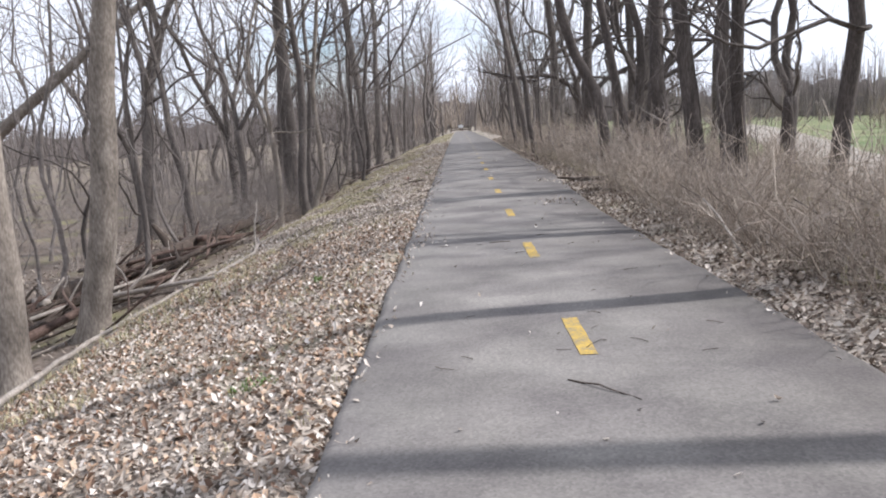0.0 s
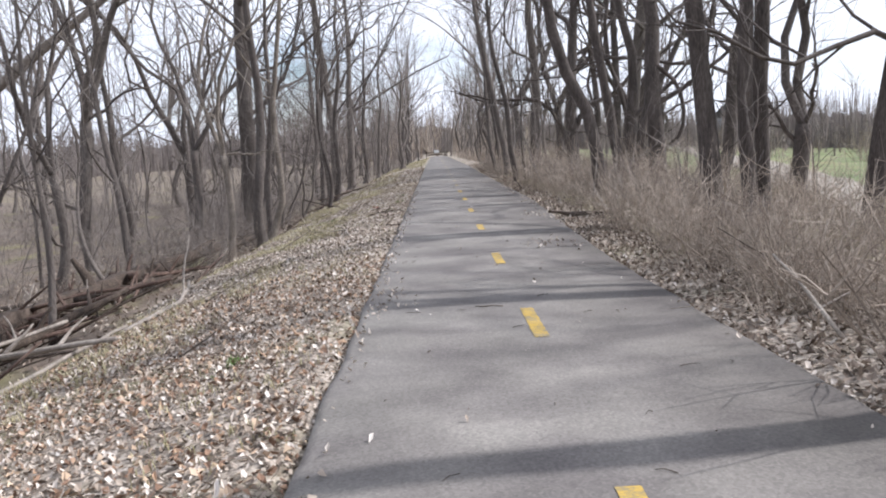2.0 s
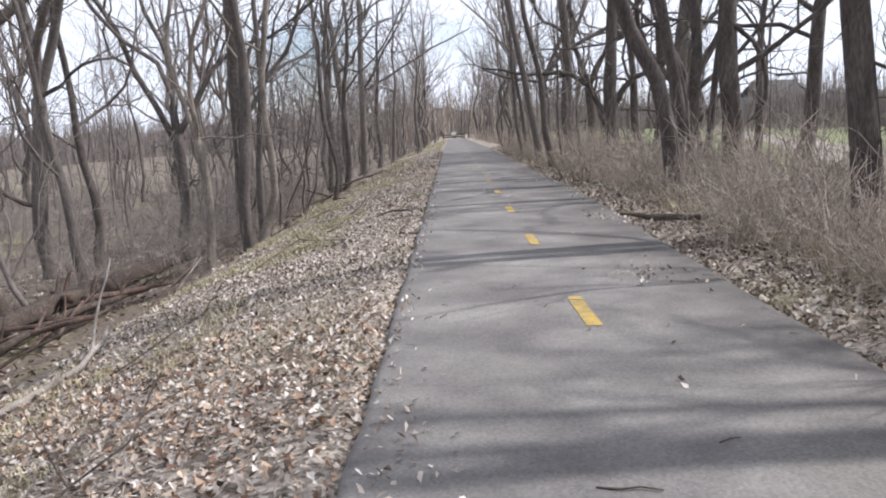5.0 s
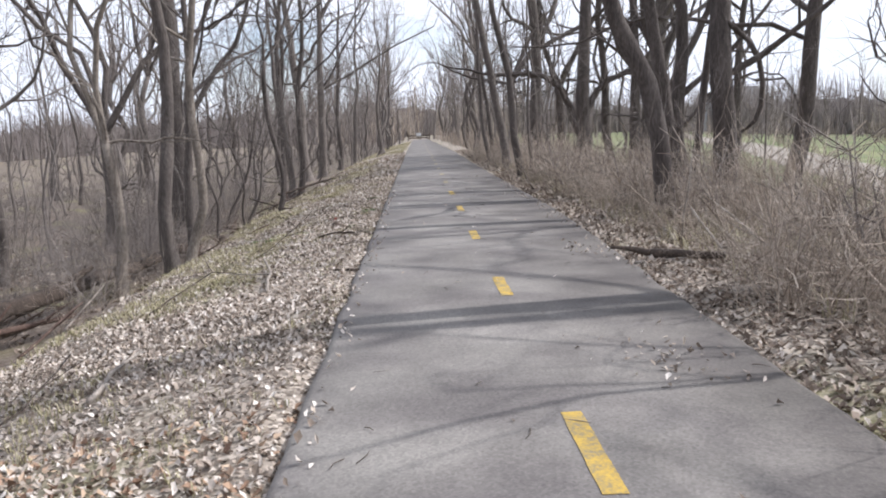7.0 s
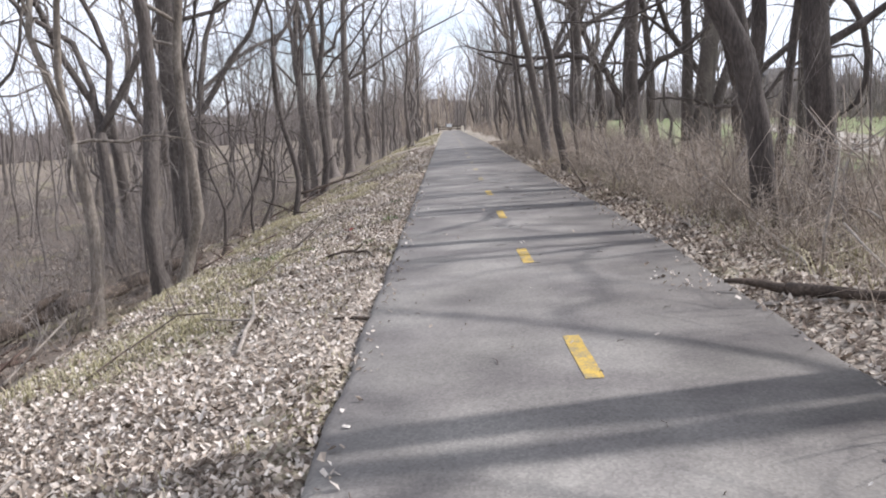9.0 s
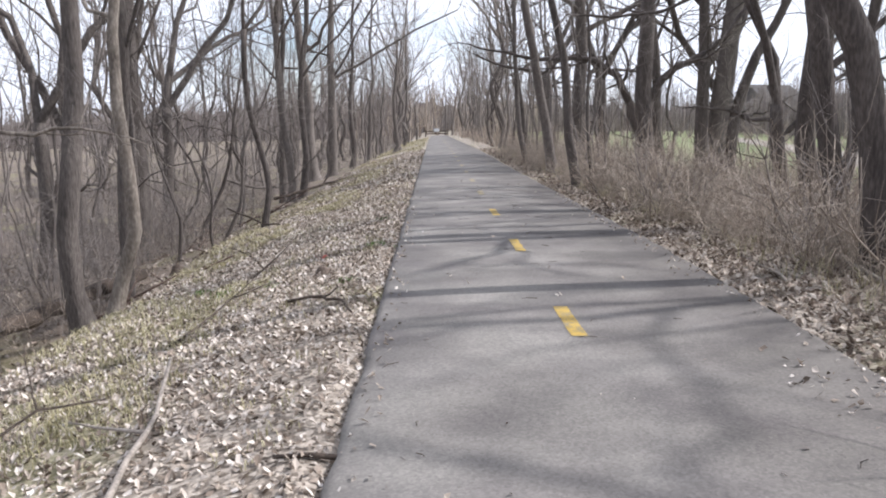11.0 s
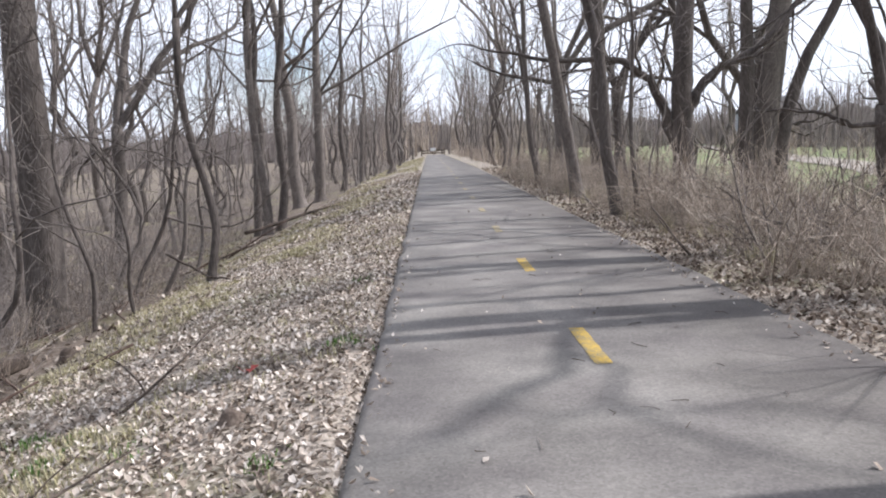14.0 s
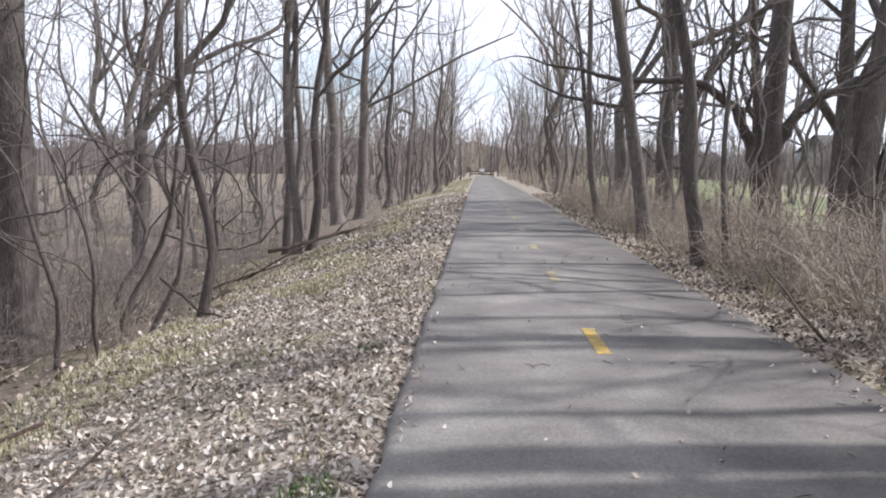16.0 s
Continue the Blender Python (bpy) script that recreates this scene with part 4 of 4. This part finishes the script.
# ---- grass ----
def grass(label, spots, material, hlo, hhi, blades, seed):
    r = random.Random(seed)
    v, f = [], []
    for x, y, z in spots:
        for b in range(blades):
            a, h = r.uniform(0, 6.28), r.uniform(hlo, hhi)
            px, py_ = x + r.gauss(0, 0.035), y + r.gauss(0, 0.035)
            dx, dy = math.cos(a), math.sin(a)
            w = 0.0035
            k, o = len(v), r.uniform(0.15, 1.0) * h
            v += [(px - dy * w, py_ + dx * w, z - 0.01), (px + dy * w, py_ - dx * w, z - 0.01), (px + dx * o * 0.4 + dy * w, py_ + dy * o * 0.4 - dx * w, z + h * 0.6),
                  (px + dx * o * 0.4 - dy * w, py_ + dy * o * 0.4 + dx * w, z + h * 0.6), (px + dx * o, py_ + dy * o, z + h * 0.75)]
            f += [(k, k + 1, k + 2, k + 3), (k + 3, k + 2, k + 4)]
    return tagged(mesh_object("grass", v, f, material, None, False), label, "grass", kind="stuff")


def tufts(seed, x0, x1, y0, y1, per):
    r = random.Random(seed)
    out = []
    for _ in range(int((x1 - x0) * (y1 - y0) * per)):
        x, y = r.uniform(x0, x1), r.uniform(y0, y1)
        if noise.noise((x * 0.5, y * 0.35, 21)) + 0.35 * noise.noise((x * 2, y * 2, 3)) > -0.02:
            out.append((x, y, g(x, y)))
    return out


grass("dry yellow-green winter grass on the outer verge", tufts(31, -5.4, -3.2, 5, 60, 44), GRASS, 0.05, 0.12, 6, 31)
grass("pale yellow-green grass along the bank top", tufts(34, -5.2, -2.9, 17, 62, 60), GRASS, 0.04, 0.11, 6, 34)
grass("pale dry grass along the far bank", tufts(35, -5.4, -1.7, 58, 125, 16), GRASS, 0.08, 0.22, 6, 35)
grass("sparse winter grass between the leaves", tufts(32, -3.4, -1.6, 3, 45, 16), GRASS, 0.03, 0.09, 6, 32)
grass("tall dead grass below the hedge", tufts(33, 2.3, 6.5, 4, 60, 14), GRASS, 0.10, 0.35, 6, 33)
for gx, gy, n in ((-2.2, 4.6, 26), (-1.75, 23.7, 22), (-2.85, 22.2, 14), (-3.4, 22.4, 16), (-2.4, 8.2, 12), (-1.8, 26.5, 10), (-3.85, 23.07, 16), (-3.6, 22.92, 12), (-1.95, 21.6, 12)):
    r = random.Random(int(gx * 100 + gy * 10))
    grass("fresh green weed tuft among dead leaves", [(gx + r.gauss(0, 0.08), gy + r.gauss(0, 0.1), g(gx, gy)) for _ in range(n)], GREEN, 0.02, 0.07, 5, 5)


# ---- fallen wood ----
def fallen(name, label, pts, r, material, seed, forks=(), rough=0.15, lift=None, category="log", end=0.6):
    """A fallen stem along ground points (x, y, height over the ground); forks: (share, way, length)."""
    rngf = random.Random(seed)
    ends = [Vector((x, y, g(x, y) + h)) for x, y, h in pts]
    line = []
    for a, b in zip(ends, ends[1:]):
        n = max(3, int((b - a).length / 0.35))
        for i in range(n):
            q = a.lerp(b, i / n)
            q += Vector((rngf.gauss(0, 0.25 * r + 0.006), rngf.gauss(0, 0.01), rngf.gauss(0, 0.12 * r + 0.004)))
            line.append(q)
    line.append(ends[-1])
    m = len(line)
    rad = [r * (1 - (1 - end) * i / (m - 1)) for i in range(m)]
    top = new(name)
    top.location = line[0]
    base = line[0].copy()
    T = Tubes()
    T.add([q - base for q in line], rad, 10 if r > 0.03 else 6, rough, seed)
    T.f.append(tuple(range(10 if r > 0.03 else 6))[::-1])
    T.make("stem", material, top)
    for share, way, length in forks:
        i = int(share * (m - 1))
        F = Tubes()
        b = bough(rngf, line[i] - base, Vector(way).normalized(), length, 5, 0.14, 0.0)
        F.add(b, [rad[i] * 0.8 * (1 - 0.13 * k) for k in range(6)], 6)
        F.make("branch", material, top)
    return tagged(top, label, category)


fallen("fallen_log", "long dark rotting log lying below the bank", [(-8.2, 13.0, 0.42), (-7.5, 19, 0.46), (-6.6, 25.4, 0.34), (-6.35, 27.5, 0.25)], 0.19, LOGWOOD, 1, ((0.3, (-0.3, 0.5, 0.8), 0.8), (0.62, (0.4, 0.6, 0.5), 0.7)), rough=0.5)
fallen("fallen_log", "dark mossy fallen log below the bank", [(-9.2, 18.4, 0.12), (-7.9, 22.4, 0.16)], 0.11, LOGWOOD, 2, rough=0.35)
fallen("fallen_branch", "long pale barkless branch lying along the bank edge", [(-5.15, 5.6, 0.05), (-5.35, 8.8, 0.06), (-5.0, 12.3, 0.06)], 0.038, STICK, 3, category="branch")
fallen("fallen_branch", "pale forked branch lying on the verge", [(-4.9, 11.9, 0.03), (-4.55, 13.2, 0.06), (-4.75, 14.2, 0.2)], 0.035, STICK, 4, ((0.75, (-0.35, 0.9, 0.55), 1.3), (0.95, (0.1, 1, 0.1), 1.1)), category="branch")
fallen("fallen_branch", "pale-ended branch propped above the log pile", [(-8.6, 14.6, 0.55), (-7.2, 15.6, 0.62), (-5.8, 16.2, 0.35)], 0.045, REDWOOD, 5, ((0.3, (0.9, 0.2, 0.5), 1.0),), category="branch")
prng = random.Random(77)
for k in range(64):
    x, y, L = prng.uniform(-9.2, -6.7), prng.uniform(8.6, 18.5), prng.uniform(0.8, 3.0)
    a = prng.gauss(-0.1, 0.75)
    fallen("fallen_log", prng.choice(("reddish rotten log in a woodland debris pile", "brown broken log in a woodland debris pile")), [(x, y, prng.uniform(0.05, 0.5)), (x + L * math.sin(a), y + L * math.cos(a), prng.uniform(0.05, 0.55))], prng.choice((0.018, 0.025, 0.035, 0.05, 0.075)), prng.choice((REDWOOD, LOGWOOD, LOGWOOD, REDWOOD, STICK)), 100 + k, ((0.4, (prng.uniform(-0.6, 0.6), 0.3, 0.7), 0.5), (0.75, (prng.uniform(-0.8, 0.8), 0.5, 0.3), 0.6)), rough=0.5)
for k in range(26):
    x, y, L = prng.uniform(-8.0, -5.4), prng.uniform(9, 40), prng.uniform(0.7, 2.2)
    a = prng.uniform(-1.4, 1.4)
    fallen("fallen_branch", "thin dead branch on the woodland floor", [(x, y, 0.04), (x + L * math.sin(a), y + L * math.cos(a), prng.uniform(0.05, 0.45))], prng.uniform(0.01, 0.025), prng.choice((STICK, REDWOOD, LOGWOOD)), 140 + k, ((0.5, (prng.uniform(-1, 1), 0.4, 0.5), 0.5),), category="branch")
fallen("fallen_branch", "crooked pale branch lying across the leaf litter", [(-2.5, 16.9, 0.04), (-2.72, 18.3, 0.05), (-3.05, 19.5, 0.09)], 0.022, STICK, 6, ((0.5, (-0.8, 0.3, 0.05), 0.6),), category="branch")
fallen("fallen_branch", "short dark stick lying at the path edge", [(-1.35, 17.32, 0.04), (-1.8, 17.28, 0.03)], 0.018, LOGWOOD, 7, category="branch")
fallen("fallen_branch", "bleached curved stick among dead leaves", [(-3.1, 13.7, 0.03), (-3.2, 14.4, 0.06), (-3.24, 15.1, 0.05)], 0.024, STICK, 8, category="branch")
fallen("fallen_branch", "thin bowed dark branch over the leaves", [(-3.3, 20.2, 0.03), (-3.0, 21.1, 0.16), (-2.75, 22.0, 0.10)], 0.011, LOGWOOD, 9, ((0.5, (0.4, 0.6, 0.3), 0.5),), category="branch")
fallen("fallen_branch", "thin bowed dark branch over the leaves", [(-3.9, 17.2, 0.03), (-3.5, 18.4, 0.2), (-3.3, 18.9, 0.05)], 0.011, LOGWOOD, 19, ((0.5, (-0.4, 0.6, 0.5), 0.6),), category="branch")
fallen("fallen_branch", "grey dead branch with side twigs on the verge", [(-3.1, 8.9, 0.03), (-2.8, 10.2, 0.1), (-3.0, 11.2, 0.2)], 0.008, LOGWOOD, 29, ((0.4, (-0.6, 0.6, 0.5), 0.6), (0.7, (0.5, 0.7, 0.4), 0.5)), category="branch")
fallen("fallen_branch", "grey dead branch with side twigs on the verge", [(-4.0, 12.6, 0.03), (-3.5, 13.6, 0.15), (-3.6, 14.6, 0.25)], 0.008, LOGWOOD, 30, ((0.4, (-0.6, 0.6, 0.5), 0.6), (0.7, (0.5, 0.7, 0.4), 0.5)), category="branch")
fallen("fallen_branch", "dead branch leaning against a sapling", [(-5.9, 31.8, 0.75), (-4.75, 30.3, 0.12), (-4.3, 29.9, 0.03)], 0.022, LOGWOOD, 10, category="branch")
fallen("fallen_log", "fallen limb lying on the far verge", [(-6.6, 40.5, 0.35), (-4.3, 44.8, 0.08)], 0.06, LOGWOOD, 11, ((0.6, (0.3, 0.6, 0.4), 0.9),))
fallen("fallen_log", "short broken log at the hedge edge", [(1.95, 17.3, 0.05), (2.42, 16.5, 0.12)], 0.06, LOGWOOD, 12, ((0.2, (-0.4, 0.2, 0.1), 0.5),))
fallen("fallen_branch", "pale stick leaning out of the hedge", [(3.2, 21.6, 0.1), (2.4, 18.0, 0.06)], 0.022, STICK, 13, category="branch")
fallen("fallen_branch", "dark bent stick lying on the leaves", [(-2.47, 21.07, 0.03), (-2.08, 20.76, 0.06), (-1.86, 20.45, 0.05), (-1.72, 20.0, 0.03)], 0.016, LOGWOOD, 31, ((0.4, (0.4, -0.6, 0.2), 0.3),), category="branch")
fallen("fallen_branch", "thin dark branch bowed over the leaf litter", [(-3.3, 23.2, 0.03), (-3.08, 23.9, 0.16), (-3.03, 24.7, 0.22)], 0.012, LOGWOOD, 32, ((0.3, (-0.6, 0.5, 0.3), 0.7),), category="branch")
fallen("fallen_branch", "pale dead stick lying below the hedge", [(1.66, 17.15, 0.03), (2.3, 16.85, 0.06)], 0.018, STICK, 33, category="branch")
fallen("fallen_branch", "pale dead stick lying below the hedge", [(2.55, 16.95, 0.12), (3.35, 17.15, 0.2)], 0.016, STICK, 34, ((0.3, (0.5, 0.5, 0.3), 0.5),), category="branch")
fallen("fallen_branch", "pale dead stick slanting out of the hedge", [(2.5, 16.6, 0.1), (2.35, 17.3, 0.55)], 0.014, STICK, 35, category="branch")
fallen("fallen_branch", "pale dead stick slanting out of the hedge", [(3.1, 16.7, 0.1), (2.7, 17.6, 0.6)], 0.014, STICK, 36, ((0.6, (-0.5, 0.4, 0.2), 0.4),), category="branch")
fallen("fallen_branch", "pale stick standing in the hedge", [(2.42, 17.8, 0.0), (2.5, 17.7, 1.15)], 0.014, STICK, 14, category="branch")
for k in range(34):
    x, y, L = prng.uniform(2.0, 4.4), prng.uniform(5, 36), prng.uniform(0.6, 1.9)
    a = prng.uniform(-1.6, 1.6)
    fallen("fallen_branch", "dead pale stick tangled in the hedge bottom", [(x, y, 0.04), (x + L * math.sin(a) * 0.6, y + L * math.cos(a), prng.uniform(0.04, 0.6))], prng.uniform(0.007, 0.018), prng.choice((STICK, LOGWOOD, STICK)), 180 + k, ((0.6, (prng.uniform(-1, 1), 0.4, 0.4), 0.4),), category="branch")


def stump(x, y, r, h):
    top = new("stump")
    top.location = (x, y, g(x, y) - 0.03)
    T = Tubes()
    T.add([Vector((0, 0, 0)), Vector((0, 0, h * 0.3)), Vector((0.01, 0, h * 0.8)), Vector((0.02, 0.01, h))], [r * 1.5, r * 1.1, r * 0.9, r * 0.6], 12, 0.35, 3)
    T.make("wood", SOIL, top)
    return tagged(top, "small weathered dark stump among leaves", "stump")


stump(-2.3, 22.4, 0.085, 0.10)
stump(-5.6, 27.2, 0.12, 0.18)

# small debris on the pavement
drng = random.Random(41)
for k in range(95):
    x, y, L = drng.uniform(-1.35, 1.4), drng.uniform(2.2, 30), drng.uniform(0.03, 0.15)
    a = drng.uniform(0, 6.28)
    T = Tubes()
    e = Vector((math.cos(a) * L, math.sin(a) * L, 0.002))
    T.add([Vector((0, 0, 0)), e * 0.5 + Vector((drng.gauss(0, 0.012), drng.gauss(0, 0.012), 0.004)), e], [0.003, 0.0027, 0.0015], 5)
    ob = T.make("fallen_twig", drng.choice((LOGWOOD, LOGWOOD, TWIG)), None)
    ob.location = (x, y, 0.011)
    tagged(ob, "small dark twig lying on the asphalt", "twig", "twigs on the path")
fallen("fallen_branch", "thin curved twig lying on the asphalt", [(-0.2, 4.06, 0.09), (0.02, 3.86, 0.095), (0.14, 3.7, 0.09)], 0.006, LOGWOOD, 15, category="twig")
fallen("fallen_branch", "thin dark twig lying on the asphalt", [(-0.45, 9.2, 0.09), (-0.2, 9.15, 0.095)], 0.006, LOGWOOD, 16, category="twig")
lrng = random.Random(43)
on_path = [(lrng.uniform(-1.4, 1.45), lrng.uniform(2, 34), 0.008) for _ in range(110)]
on_path += [(lrng.gauss(0.85, 0.22), lrng.gauss(13.4, 0.3), 0.008) for _ in range(70)] + [(lrng.gauss(1.25, 0.15), lrng.gauss(17.9, 0.35), 0.008) for _ in range(50)]
on_path += [(-1.46 + abs(lrng.gauss(0, 0.07)), lrng.uniform(2, 30), 0.006) for _ in range(320)] + [(1.63 - abs(lrng.gauss(0, 0.09)), lrng.uniform(2, 30), 0.006) for _ in range(420)]
on_path += [(-1.4 + abs(lrng.gauss(0, 0.16)), lrng.gauss(9.8, 0.5), 0.008) for _ in range(50)]
RED_LEAF = mat("red_leaf", [(0.30, 0.05, 0.04), (0.48, 0.12, 0.10)], 3, 20, 0.7, 0.0)
leaves("red_leaves", "few bright red leaves among pale litter", RED_LEAF, [(-2.53 + 0.05 * q, 23.5 + 0.03 * (q % 2), g(-2.5, 23.5) + 0.03) for q in range(3)], 0.06, 0.09, 44)
leaves("stray_leaves", "stray dry leaves blown onto the asphalt", LEAF, on_path, 0.02, 0.055, 9, 0.004)


# ---- end of the trail ----
def bar(bm, a, b, w, h):
    a, b = Vector(a), Vector(b)
    q = (b - a).to_track_quat("X", "Z").to_matrix().to_4x4()
    bmesh.ops.create_cube(bm, size=1, matrix=Matrix.Translation((a + b) / 2) @ q @ Matrix.Diagonal(((b - a).length, w, h, 1)))
    bmesh.ops.bevel(bm, geom=bm.edges[:], offset=0.01, segments=1, affect="EDGES")


gate = new("gate")
gate.location = (-0.4, 152, g(0, 152))
for xx in (-2.0, 2.0):
    bm = bmesh.new()
    bar(bm, (xx, 0, -0.1), (xx, 0, 1.1), 0.16, 0.16)
    part("post", bm, LOGWOOD, gate)
for zz in (0.45, 0.85):
    bm = bmesh.new()
    bar(bm, (-2.0, -0.1, zz), (2.0, -0.1, zz), 0.08, 0.2)
    part("rail", bm, LOGWOOD, gate)
bm = bmesh.new()
bar(bm, (-0.45, -0.17, 1.1), (0.45, -0.17, 1.1), 0.03, 0.55)
part("sign_panel", bm, WHITE, gate, "white panel fixed on the rail")
tagged(gate, "dark wooden gate with a white panel", "gate")


# ---- far house beyond the field ----
house = new("house")
house.location = (70.0, 176.0, g(70, 176))
house.scale = (1.7, 1.7, 1.9)
house.rotation_euler = (0, 0, radians(24))
bm = bmesh.new()
bar(bm, (-3.2, 0, 1.6), (3.2, 0, 1.6), 5.0, 3.4)
part("wall", bm, SIDING, house)
bm = bmesh.new()
for sy in (-1, 1):
    vs = [bm.verts.new(q) for q in ((-3.5, sy * 2.8, 3.2), (3.5, sy * 2.8, 3.2), (3.5, 0, 5.1), (-3.5, 0, 5.1))]
    bm.faces.new(vs)
for sx in (-3.2, 3.2):
    bm.faces.new([bm.verts.new(q) for q in ((sx, -2.5, 3.28), (sx, 2.5, 3.28), (sx, 0, 5.0))])
bmesh.ops.solidify(bm, geom=bm.faces[:], thickness=0.12)
part("roof", bm, ROOFING, house)
for wx in (-1.9, 0.2, 2.0):
    bm = bmesh.new()
    bar(bm, (wx - 0.45, -2.52, 1.9), (wx + 0.45, -2.52, 1.9), 0.06, 1.2)
    part("window", bm, PANE, house, "dark window")
tagged(house, "small grey-sided house with a shingle roof beyond the field", "house")
